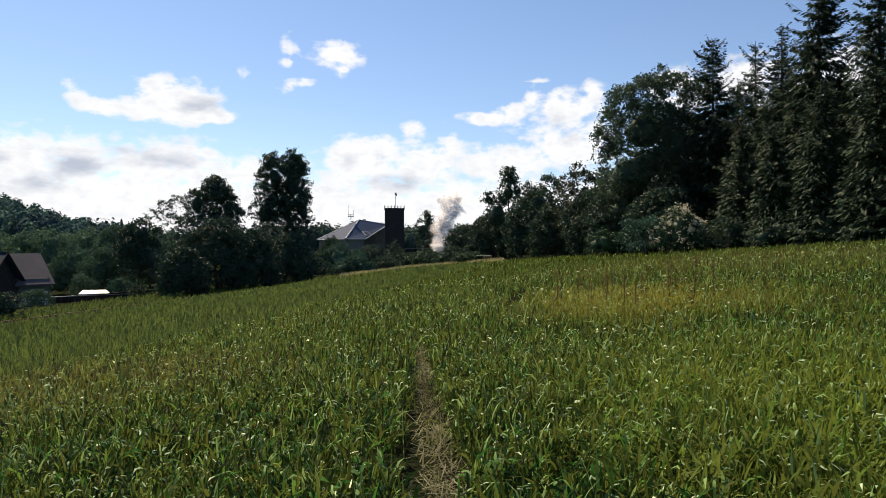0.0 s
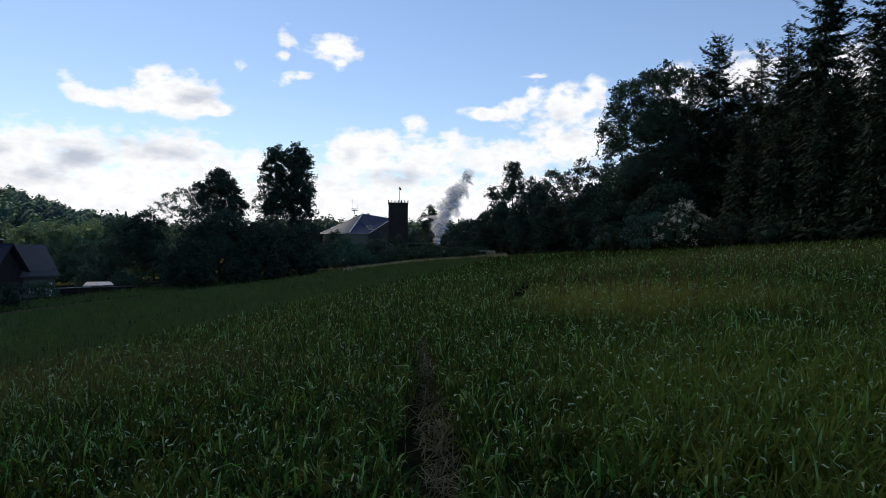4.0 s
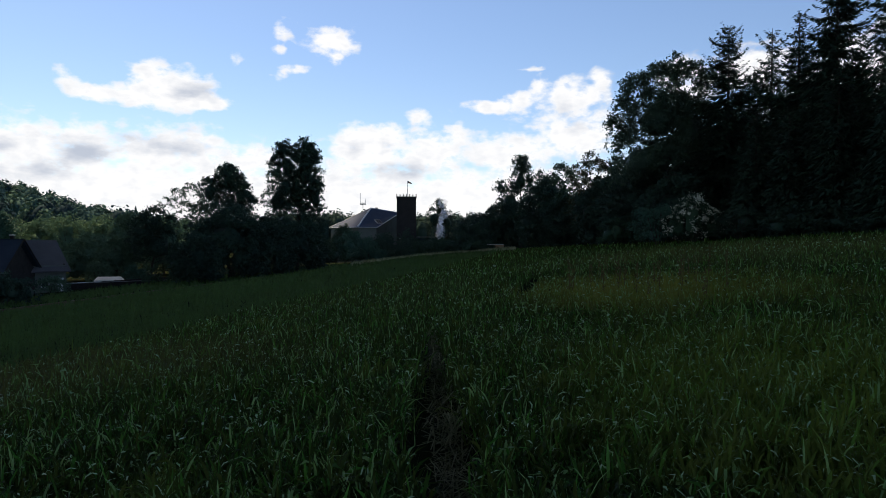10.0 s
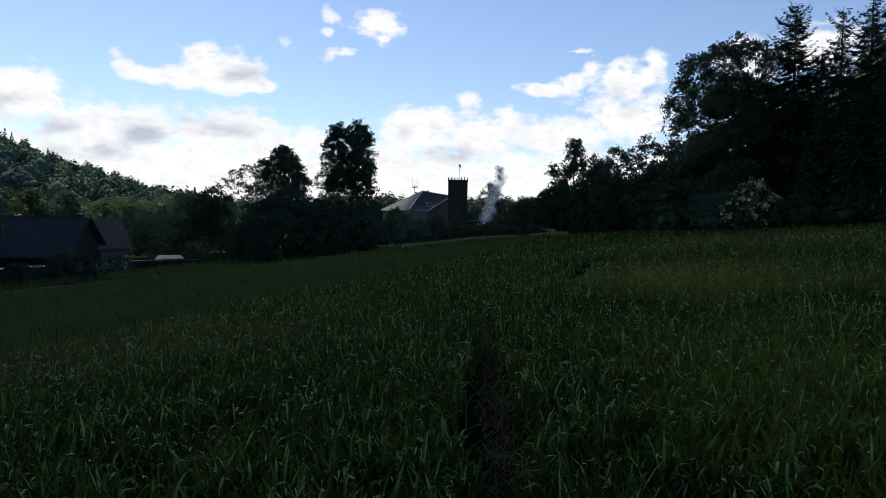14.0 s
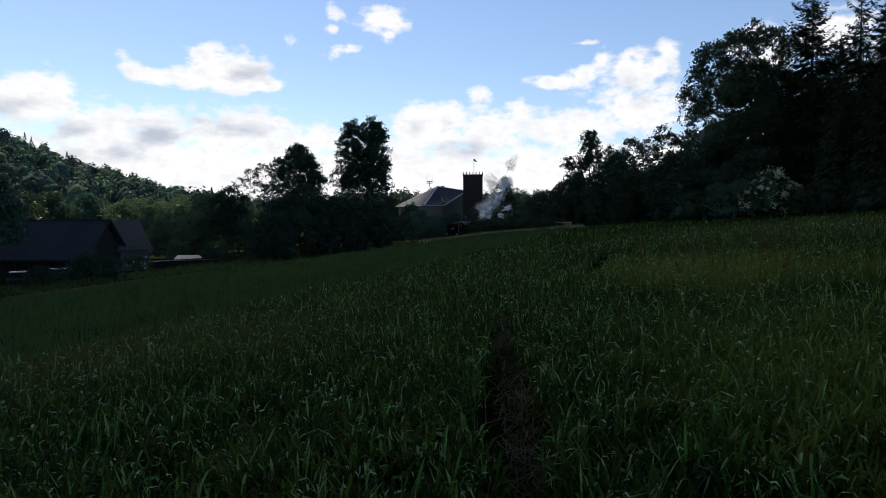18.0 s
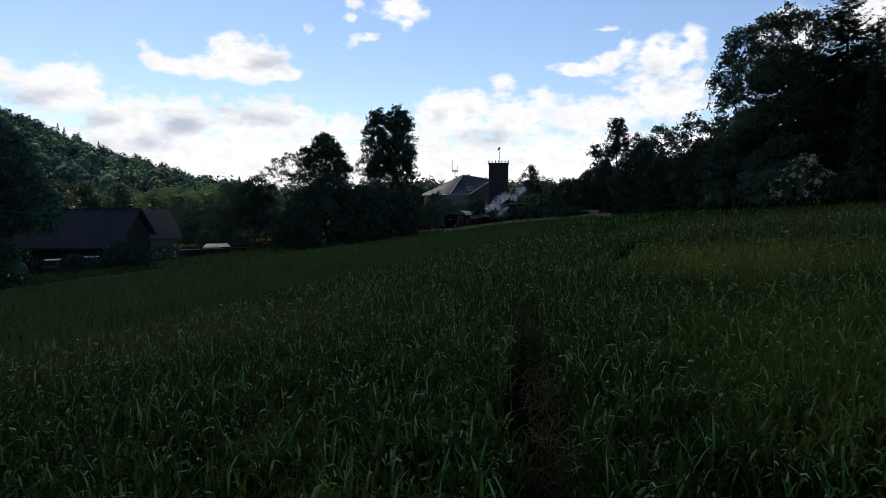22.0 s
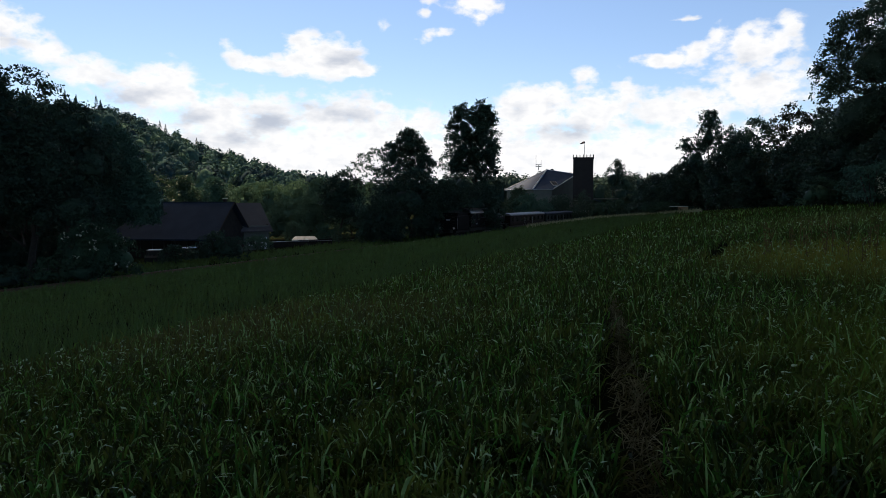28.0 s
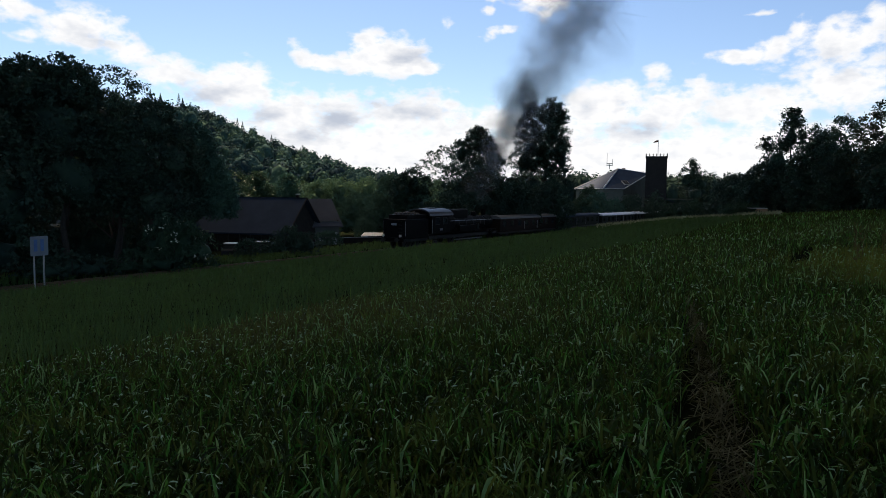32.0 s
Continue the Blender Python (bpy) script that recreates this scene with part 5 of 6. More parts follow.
hut()


def road_sign():
    g = ground_at(51.65, 44)
    e = thing("road_sign", Matrix.Translation((g.x, g.y, g.z + 0.45)) @ pose(0, 0, 0, 0, 0, 86), "pale rectangular information sign on two posts", "sign")
    for x in (-0.28, 0.28):
        part("post", rodded((x, 0, -0.9), (x, 0, 2.95), 0.045), METAL_GREY, e)
    b = part("panel", boxed(-0.52, 0.52, -0.07, -0.045, 1.95, 3.02, bevel=0.01), SIGN_WHITE, e)
    for x in (-0.22, 0.16):
        part("marking", boxed(x - 0.10, x + 0.10, -0.078, -0.072, 2.2, 2.85), SIGN_BLUE, b, "unreadable blue marking")
    return e


road_sign()


# ---------------------------------------------------------------- train
WHEELS = []


def wheel(parent, x, y, r, spoke=False):
    bm = bmesh.new()
    rod(bm, (0, -0.06, 0), (0, 0.06, 0), r, r, 20)
    rod(bm, (0, -0.085 if y < 0 else 0.06, 0), (0, -0.06 if y < 0 else 0.085, 0), r * 0.86, r * 0.86, 20)
    w = part("wheel", bm, TRAIN_STEEL, parent)
    w.location = (x, y, r)
    box_ = boxed(-r * 0.7, r * 0.7, -0.1, 0.1, -0.05, 0.05)
    part("spoke", box_, TRAIN_BLACK, w)
    WHEELS.append((w, r, Vector((x, y, r))))
    return w


def tender():
    e = thing("tender", Matrix.Identity(4), "short black steam engine tender heaped with coal, leading the train", "tender")
    part("body", boxed(-4.9, -0.3, -1.4, 1.4, 1.05, 3.15, bevel=0.08), TRAIN_BLACK, e)
    part("coal_bunker", boxed(-4.7, -1.0, -1.2, 1.2, 3.15, 3.6, bevel=0.06), TRAIN_BLACK, e)
    bm = bmesh.new()
    rng = np.random.default_rng(3)
    for i in range(45):
        s = rng.uniform(0.12, 0.28)
        bmesh.ops.create_icosphere(bm, subdivisions=1, radius=s, matrix=Matrix.Translation((rng.uniform(-4.5, -1.2), rng.uniform(-0.95, 0.95), 3.5 + rng.uniform(0, 0.22))))
    part("coal", bm, COAL, e, "heap of coal")
    part("frame", boxed(-5.0, -0.1, -1.25, 1.25, 0.75, 1.05), TRAIN_STEEL, e)
    part("buffer_beam", boxed(-0.15, 0.0, -1.35, 1.35, 0.8, 1.25), TRAIN_BLACK, e)
    for y in (-0.87, 0.87):
        part("buffer", rod(rodded((0.0, y, 1.0), (0.45, y, 1.0), 0.09), (0.42, y, 1.0), (0.5, y, 1.0), 0.23, 0.23, 14), TRAIN_STEEL, e)
        part("lamp", rodded((0.02, y * 1.25, 1.42), (0.16, y * 1.25, 1.42), 0.14, 0.14, 12), LAMP_GLASS, e, "round lamp")
    part("number_plate", boxed(-0.32, -0.28, -0.35, 0.35, 2.5, 2.72), SIGN_WHITE, e, "pale blank plate")
    for z in (1.35, 1.75, 2.15, 2.55, 2.95):
        part("rung", rodded((-0.24, 0.65, z), (-0.24, 1.05, z), 0.018), TRAIN_STEEL, e)
    for y in (-1.42, 1.42):
        part("step", boxed(-4.7, -4.2, y - 0.12, y + 0.12, 0.55, 0.6), TRAIN_STEEL, e)
        part("handrail", rodded((-0.4, y, 1.4), (-0.4, y, 2.9), 0.02), METAL_GREY, e)
    for x in (-1.3, -2.6, -3.9):
        for y in (-0.75, 0.75):
            wheel(e, x, y, 0.5)
    return e


def locomotive():
    """Runs backwards: cab next to the tender, chimney last."""
    e = thing("locomotive", Matrix.Identity(4), "black steam locomotive running backwards with a curved cab roof", "locomotive")
    part("frame", boxed(-16.4, -0.2, -1.1, 1.1, 0.8, 1.2), TRAIN_STEEL, e)
    part("running_plate", boxed(-16.4, -0.1, -1.45, 1.45, 1.42, 1.5), TRAIN_BLACK, e)
    cab = part("cab", boxed(-4.2, -0.3, -1.42, 1.42, 1.5, 3.5, bevel=0.05), TRAIN_BLACK, e)
    for y in (-1.44, 1.44):
        for x in (-3.1, -1.5):
            w = part("window", boxed(x - 0.4, x + 0.4, y - 0.012, y + 0.012, 2.5, 3.2), GLASS_DARK, cab)
            part("window_frame", boxed(x - 0.46, x + 0.46, y - 0.008, y + 0.008, 2.44, 3.26), TRAIN_STEEL, cab)
        part("handrail", rodded((-0.35, y, 1.5), (-0.35, y, 3.0), 0.02), METAL_GREY, cab)
        part("number_plate", boxed(-2.6, -2.0, y - 0.014, y + 0.014, 1.75, 1.98), SIGN_WHITE, cab, "pale blank plate")
    arc = [(1.62 * math.cos(radians(a)), 3.45 + 0.78 * math.sin(radians(a))) for a in range(0, 181, 15)]
    arc += [(1.5 * math.cos(radians(a)), 3.40 + 0.68 * math.sin(radians(a))) for a in range(180, -1, -15)]
    part("cab_roof", extruded(arc, -4.7, 0.4, lambda u, v, w: Vector((w, u, v))), CAB_ROOF, e, "curved steel cab roof")
    part("roof_vent", boxed(-2.8, -1.6, -0.45, 0.45, 4.18, 4.3, bevel=0.03), CAB_ROOF, e)
    part("firebox", boxed(-6.4, -4.2, -0.95, 0.95, 1.5, 3.25, bevel=0.25), TRAIN_BLACK, e)
    boil = part("boiler", rodded((-14.2, 0, 2.42), (-6.2, 0, 2.42), 0.82, 0.82, 24), TRAIN_BLACK, e)
    for x in (-7.4, -9.2, -11.0, -12.8, -14.0):
        part("boiler_band", rodded((x - 0.05, 0, 2.42), (x + 0.05, 0, 2.42), 0.845, 0.845, 24), TRAIN_STEEL, boil)
    part("smokebox", rodded((-16.1, 0, 2.42), (-14.2, 0, 2.42), 0.88, 0.88, 24), TRAIN_BLACK, e)
    part("smokebox_door", rodded((-16.22, 0, 2.42), (-16.1, 0, 2.42), 0.62, 0.72, 20), TRAIN_STEEL, e)
    part("chimney", rod(rodded((-15.0, 0, 3.2), (-15.0, 0, 3.95), 0.26, 0.32, 16), (-15.0, 0, 3.9), (-15.0, 0, 4.02), 0.37, 0.37, 16), TRAIN_BLACK, e)
    # long flat-topped housing over the steam dome and sand box
    part("dome_housing", boxed(-10.0, -6.0, -0.6, 0.6, 3.0, 4.05, bevel=0.14), TRAIN_BLACK, e)
    part("housing_lid", boxed(-9.9, -6.1, -0.56, 0.56, 4.05, 4.1, bevel=0.02), CAB_ROOF, e, "worn steel lid")
    bm = rodded((-12.4, 0, 3.1), (-12.4, 0, 3.6), 0.36, 0.34, 16)
    bmesh.ops.create_uvsphere(bm, u_segments=16, v_segments=8, radius=0.34, matrix=Matrix.Translation((-12.4, 0, 3.6)) @ Matrix.Diagonal((1, 1, 0.5, 1)))
    part("dome", bm, TRAIN_BLACK, e)
    part("whistle", rodded((-5.0, 0.3, 3.25), (-5.0, 0.3, 3.7), 0.04), TRAIN_STEEL, e)
    for y in (-1.2, 1.2):
        part("cylinder", rodded((-16.0, y, 0.95), (-14.6, y, 0.95), 0.36, 0.36, 18), TRAIN_BLACK, e)
        part("side_tank", boxed(-10.6, -6.6, y - 0.2, y + 0.2, 1.5, 2.2, bevel=0.05), TRAIN_BLACK, e)
        part("air_pump", rodded((-11.6, y * 0.9, 1.5), (-11.6, y * 0.9, 2.3), 0.17, 0.17, 12), TRAIN_STEEL, e)
        part("handrail", rodded((-15.8, y * 0.82, 2.75), (-4.6, y * 0.82, 2.75), 0.022), METAL_GREY, e)
        part("connecting_rod", boxed(-12.6, -5.6, y - 0.03 + (0.02 if y > 0 else -0.02), y + 0.03, 0.5, 0.62), METAL_GREY, e)
        for x in (-5.6, -7.8, -10.0, -12.2):
            wheel(e, x, 0.75 if y > 0 else -0.75, 0.6)
        wheel(e, -15.2, 0.75 if y > 0 else -0.75, 0.45)
        wheel(e, -2.0, 0.75 if y > 0 else -0.75, 0.45)
    part("buffer_beam", boxed(-16.55, -16.4, -1.35, 1.35, 0.8, 1.25), TRAIN_BLACK, e)
    return e


def coach(length, height, paint, roofing, label, windows=8, name="coach"):
    e = thing(name, Matrix.Identity(4), label, "railway coach", "coaches of the train")
    part("frame", boxed(-length, 0, -1.2, 1.2, 0.7, 0.95), TRAIN_STEEL, e)
    body = part("body", boxed(-length + 0.3, -0.3, -1.32, 1.32, 0.95, height - 0.35, bevel=0.04), paint, e)
    arc = [(1.45 * math.cos(radians(a)), height - 0.38 + 0.38 * math.sin(radians(a))) for a in range(0, 181, 20)]
    arc += [(-1.45, height - 0.46), (1.45, height - 0.46)]
    roof = part("roof", extruded(arc, -length + 0.15, -0.15, lambda u, v, w: Vector((w, u, v))), roofing, e)
    for y in (-1.325, 1.325):
        for i in range(windows):
            x = -length + 0.3 + (i + 0.5) * (length - 0.6) / windows
            w = part("window", boxed(x - 0.5, x + 0.5, y - 0.012, y + 0.012, height - 1.45, height - 0.72), GLASS_DARK, body)
        for x in (-length * 0.62, -length * 0.40):
            part("handrail", rodded((x, y * 1.03, 1.2), (x, y * 1.03, 2.3), 0.04), METAL_GREY, body, "pale grab rail")
    for i in range(5):
        x = -length * (i + 0.5) / 5
        part("roof_vent", rodded((x, 0, height - 0.05), (x, 0, height + 0.12), 0.12, 0.1, 10), roofing, roof)
    for x in (-1.6, -3.4, -length + 3.4, -length + 1.6):
        for y in (-0.75, 0.75):
            wheel(e, x, y, 0.45)
    for x, s in ((0, 1), (-length, -1)):
        for y in (-0.87, 0.87):
            part("buffer", rodded((x, y, 0.95), (x + s * 0.4, y, 0.95), 0.12, 0.2, 12), TRAIN_STEEL, e)
    return e


TRAIN = [(tender(), 0.5), (locomotive(), 5.8)]
run = 23.0
for length, h, paint, roofing, label in (
        (20.0, 3.15, COACH_DARK, COACH_ROOF, "dark brown coach with a grey roof and pale grab rails"),
        (20.0, 3.0, COACH_GREEN, BARN_ROOF, "dark green coach with a dark roof"),
        (22.0, 2.85, COACH_GREEN, COACH_WHITE, "dark coach with a pale roof"),
        (22.0, 2.85, COACH_GREEN, COACH_WHITE, "dark coach with a pale roof"),
        (20.0, 2.85, COACH_DARK, COACH_ROOF, "dark brown coach at the tail of the train")):
    TRAIN.append((coach(length, h, paint, roofing, label), run))
    run += length + 1.1


def head(t):
    """How far the train's head is from its last place, in metres along the line."""
    return float(np.interp(t, HEAD_T, HEAD_S))


# smooth speed table: slow start, then steady acceleration
HEAD_T = np.arange(0, 32.01, 0.1)
speed = np.interp(HEAD_T, (0, 8, 11, 14, 17, 20, 23, 25, 28.5, 32), (0.5, 0.9, 2.0, 3.4, 4.3, 4.9, 5.8, 6.8, 7.3, 7.9))
HEAD_S = np.concatenate([[0], np.cumsum(speed[:-1] * 0.1)])
HEAD_S = HEAD_S[-1] - HEAD_S


# ---------------------------------------------------------------- smoke and steam
def vapour(name, base, through, thick, torn):
    """Droplets in air: thick at the middle of each wisp, thinning to nothing at its rim, torn by noise."""
    m, n, l, p = nodes_of(name)
    p.inputs["Base Color"].default_value = (*base, 1)
    p.inputs["Roughness"].default_value = 1.0
    p.inputs["Specular IOR Level"].default_value = 0.0
    tr = n.new("ShaderNodeBsdfTranslucent")
    tr.inputs["Color"].default_value = (*base, 1)
    mx = n.new("ShaderNodeMixShader")
    mx.inputs[0].default_value = through
    l.new(p.outputs[0], mx.inputs[1])
    l.new(tr.outputs[0], mx.inputs[2])
    at, sc, su = n.new("ShaderNodeAttribute"), n.new("ShaderNodeMath"), n.new("ShaderNodeMath")
    at.attribute_name = "wisp"
    sc.operation, su.operation = "MULTIPLY_ADD", "ADD"
    l.new(noise_of(n, l, 1.7, 4, rough=0.6), sc.inputs[0])
    sc.inputs[1].default_value, sc.inputs[2].default_value = torn, -0.5 * torn - 0.12
    l.new(at.outputs["Fac"], su.inputs[0])
    l.new(sc.outputs[0], su.inputs[1])
    dens = n.new("ShaderNodeMapRange")
    dens.interpolation_type = "SMOOTHSTEP"
    dens.inputs[1].default_value, dens.inputs[2].default_value, dens.inputs[4].default_value = 0.0, 0.85, thick
    l.new(su.outputs[0], dens.inputs[0])
    air, thin = n.new("ShaderNodeBsdfTransparent"), n.new("ShaderNodeMixShader")
    l.new(dens.outputs[0], thin.inputs[0])
    l.new(air.outputs[0], thin.inputs[1])
    l.new(mx.outputs[0], thin.inputs[2])
    l.new(thin.outputs[0], n["Material Output"].inputs["Surface"])
    return m


STEAM = vapour("steam", (0.92, 0.93, 0.95), 0.5, 0.7, 0.8)
STEAM_THIN = vapour("thin_steam", (0.80, 0.82, 0.86), 0.5, 0.32, 1.1)
SMOKE = vapour("coal_smoke", (0.23, 0.24, 0.255), 0.5, 0.2, 0.9)
SMOKE_OLD = vapour("old_coal_smoke", (0.25, 0.26, 0.275), 0.5, 0.105, 1.0)


def puff_mesh(name, seed, count, mat):
    """A rigid puff of half-width about 1 m: soft wisps of every bearing, crossing one another."""
    rng = np.random.default_rng(seed)
    seg = 14
    ring = np.arange(seg) * 2 * math.pi / seg
    rho, fade = np.array([0.35, 0.7, 1.0]), np.array([0.86, 0.42, 0.0])
    vs, fs, at = [], [], []
    for i in range(count):
        ax = rng.normal(size=3)
        ax /= np.linalg.norm(ax)
        u = np.cross(ax, rng.normal(size=3))
        u /= np.linalg.norm(u)
        w = np.cross(ax, u)
        c, r = rng.normal(size=3) * 0.3, rng.uniform(0.6, 1.05)
        pts = [c]
        for q in rho:
            pts += list(c + r * q * (np.cos(ring)[:, None] * u + np.sin(ring)[:, None] * w))
        k0 = len(vs)
        vs += pts
        at += [1.0] + [x for x in fade for _ in range(seg)]
        for j in range(seg):
            a, b = 1 + j, 1 + (j + 1) % seg
            fs.append((k0, k0 + a, k0 + b))
            for k in range(2):
                o = k0 + k * seg
                fs += [(o + a, o + seg + a, o + seg + b), (o + a, o + seg + b, o + b)]
    me = mesh_np(name, np.array(vs), np.array(fs), mat, True)
    me.attributes.new("wisp", "FLOAT", "POINT").data.foreach_set("value", np.array(at, dtype=np.float32))
    return me


STEAM_MESHES = [[puff_mesh("steam_puff", 300 + 10 * k + i, 10, mat) for i in range(4)] for k, mat in enumerate((STEAM, STEAM_THIN))]
# smoke: young and thick, older and thinner
SMOKE_MESHES = [[puff_mesh("smoke_puff", 340 + 10 * k + i, 10, mat) for i in range(4)] for k, mat in enumerate((SMOKE, SMOKE_OLD))]
PUFFS = []


prng = np.random.default_rng(9)


def emit(t0, kind, size, rise, drift, slow, life=99.0, thin=False):
    """A puff that leaves the chimney at t0, rises, drifts with the wind and is gone after its life; before that it is still below, under the engine."""
    meshes = STEAM_MESHES[int(thin)] if kind == "steam" else SMOKE_MESHES[0 if size < 5.0 else 1]
    o = new(kind + "_puff", meshes[int(prng.integers(4))])
    o.scale = (size, size, size)
    tagged(o, "puff of white steam rising from the engine" if kind == "steam" else "puff of dark grey coal smoke rising from the engine", kind, kind="stuff")
    PUFFS.append((o, t0, rise, drift, slow, life, prng.normal(size=3) * 0.5, prng.uniform(0, 360)))


# the great cloud of the safety valve
for i in range(18):
    t_out = -5.2 + i * 0.45
    emit(t_out, "steam", prng.uniform(2.6, 4.0), 6.0, (1.25 - 0.3 * max(t_out, 0), 0.6), 0.22, prng.uniform(4.3, 5.6))
# a narrow leaning plume, lower and more slanting as the train gathers speed
RISE = ((2.5, 9, 12, 14, 17, 20, 23, 25.5), (5.0, 5.4, 6.6, 5.8, 4.3, 2.4, 1.2, 0.5))
LEAN = ((2.5, 8, 11, 14, 17, 20, 23, 25.5), (0.3, 0.4, 1.2, 1.4, 1.2, 2.4, 2.4, 2.8))
FULL = ((2.5, 8, 11, 15, 18, 20, 22, 25.5), (0.85, 0.75, 0.95, 1.15, 1.15, 0.8, 0.5, 0.26))
LASTS = ((2.5, 8, 10, 14, 17, 20, 25), (1.0, 1.2, 1.6, 1.5, 1.0, 0.75, 0.75))
for i in range(122):
    t_out = 2.7 + i * 0.185
    lasts = float(np.interp(t_out, *LASTS))
    full = float(np.interp(t_out, *FULL))
    wind, up = (float(np.interp(t_out, *LEAN)), 0.5), float(np.interp(t_out, *RISE))
    emit(t_out, "steam", full * prng.uniform(0.8, 1.2), up * prng.uniform(0.9, 1.1), wind, 0.3, lasts * prng.uniform(0.9, 2.1))
    if i % 2 == 0:
        emit(t_out, "steam", full * prng.uniform(1.6, 2.6), up * prng.uniform(0.9, 1.25), wind, 0.3, min(3.9, lasts * prng.uniform(1.7, 3.3)), True)
# dark smoke when the engine pulls hard
for i in range(15):
    t_out = 28.3 + i * 0.245
    emit(t_out, "smoke", (1.9 + (32 - t_out) * 1.85) * prng.uniform(0.85, 1.15), 10.8, (1.4, 0.8), 0.12)


# ---------------------------------------------------------------- crop and meadow
def crop_material(name, a, b, c, yellow, rough=0.34, spec=0.24):
    m, n, l, p = nodes_of(name)
    geo = n.new("ShaderNodeNewGeometry")
    if yellow:
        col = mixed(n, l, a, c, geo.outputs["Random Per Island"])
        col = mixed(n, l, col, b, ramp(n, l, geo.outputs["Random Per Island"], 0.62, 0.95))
    else:
        col = mixed(n, l, a, b, geo.outputs["Random Per Island"])
        col = mixed(n, l, col, c, ramp(n, l, noise_of(n, l, 0.45, 4), 0.42, 0.66))
    if yellow:
        tc = n.new("ShaderNodeTexCoord")
        nz = n.new("ShaderNodeMath")
        nz.operation = "MULTIPLY_ADD"
        nz.inputs[1].default_value, nz.inputs[2].default_value = 1.5, -0.75
        l.new(noise_of(n, l, 0.5, 4), nz.inputs[0])
        # patches of other growth: centre, half widths, share at the middle, colour
        for cx, cy, wx, wy, share, tone in ((4.2, 15.4, 2.7, 5.0, 0.85, (0.235, 0.220, 0.040)), (-5.6, 9.8, 3.2, 3.4, 0.5, (0.145, 0.120, 0.052)), (14.0, 34.0, 9.0, 16.0, 0.55, (0.135, 0.125, 0.045)),
                                            (2.9, 5.6, 1.9, 3.2, 0.5, (0.200, 0.270, 0.038)), (-3.0, 22.0, 4.0, 8.0, 0.2, (0.080, 0.100, 0.040))):
            away, size = n.new("ShaderNodeVectorMath"), n.new("ShaderNodeVectorMath")
            away.operation, size.operation = "MULTIPLY_ADD", "LENGTH"
            away.inputs[1].default_value, away.inputs[2].default_value = (1 / wx, 1 / wy, 0), (-cx / wx, -cy / wy, 0)
            l.new(tc.outputs["Object"], away.inputs[0])
            l.new(away.outputs[0], size.inputs[0])
            far = n.new("ShaderNodeMath")
            far.operation = "ADD"
            l.new(size.outputs["Value"], far.inputs[0])
            l.new(nz.outputs[0], far.inputs[1])
            amount = n.new("ShaderNodeMapRange")
            amount.inputs[1].default_value, amount.inputs[2].default_value, amount.inputs[3].default_value, amount.inputs[4].default_value = 0.35, 1.3, share, 0.0
            l.new(far.outputs[0], amount.inputs[0])
            col = mixed(n, l, col, tone, amount.outputs[0])
        # yellow-green tufts
        col = mixed(n, l, col, (0.12, 0.16, 0.03), ramp(n, l, noise_of(n, l, 0.9, 3), 0.54, 0.78))
        # a few blades coloured pale in place of sky glints
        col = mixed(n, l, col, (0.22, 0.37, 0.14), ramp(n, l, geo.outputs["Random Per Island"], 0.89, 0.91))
    l.new(col, p.inputs["Base Color"])
    p.inputs["Roughness"].default_value, p.inputs["Specular IOR Level"].default_value = rough, spec
    bp = n.new("ShaderNodeBump")
    bp.inputs["Strength"].default_value, bp.inputs["Distance"].default_value = 0.5, 0.004
    l.new(noise_of(n, l, 90.0, 2), bp.inputs["Height"])
    l.new(bp.outputs[0], p.inputs["Normal"])
    tr, mx = n.new("ShaderNodeBsdfTranslucent"), n.new("ShaderNodeMixShader")
    l.new(mixed(n, l, col, (0.215, 0.255, 0.05), 0.45), tr.inputs["Color"])
    mx.inputs[0].default_value = 0.40
    l.new(p.outputs[0], mx.inputs[1])
    l.new(tr.outputs[0], mx.inputs[2])
    l.new(mx.outputs[0], n["Material Output"].inputs["Surface"])
    return m


# near-black greens on most blades paint in the shaded gaps between bright ones
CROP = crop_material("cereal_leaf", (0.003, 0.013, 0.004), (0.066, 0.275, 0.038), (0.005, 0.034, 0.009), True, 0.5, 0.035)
MEADOW = crop_material("meadow_grass", (0.036, 0.094, 0.034), (0.056, 0.124, 0.042), (0.036, 0.080, 0.034), False, 0.6, 0.04)
TALL_GRASS = crop_material("seeding_grass", (0.30, 0.29, 0.19), (0.42, 0.39, 0.27), (0.24, 0.25, 0.155), False, 0.7)
# the two near-black straw tones stand in for shade between the crop walls
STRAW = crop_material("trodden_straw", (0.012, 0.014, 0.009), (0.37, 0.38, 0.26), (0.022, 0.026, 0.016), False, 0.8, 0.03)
DOCK = crop_material("dry_dock_stalk", (0.10, 0.055, 0.030), (0.13, 0.08, 0.04), (0.08, 0.05, 0.03), False, 0.8)


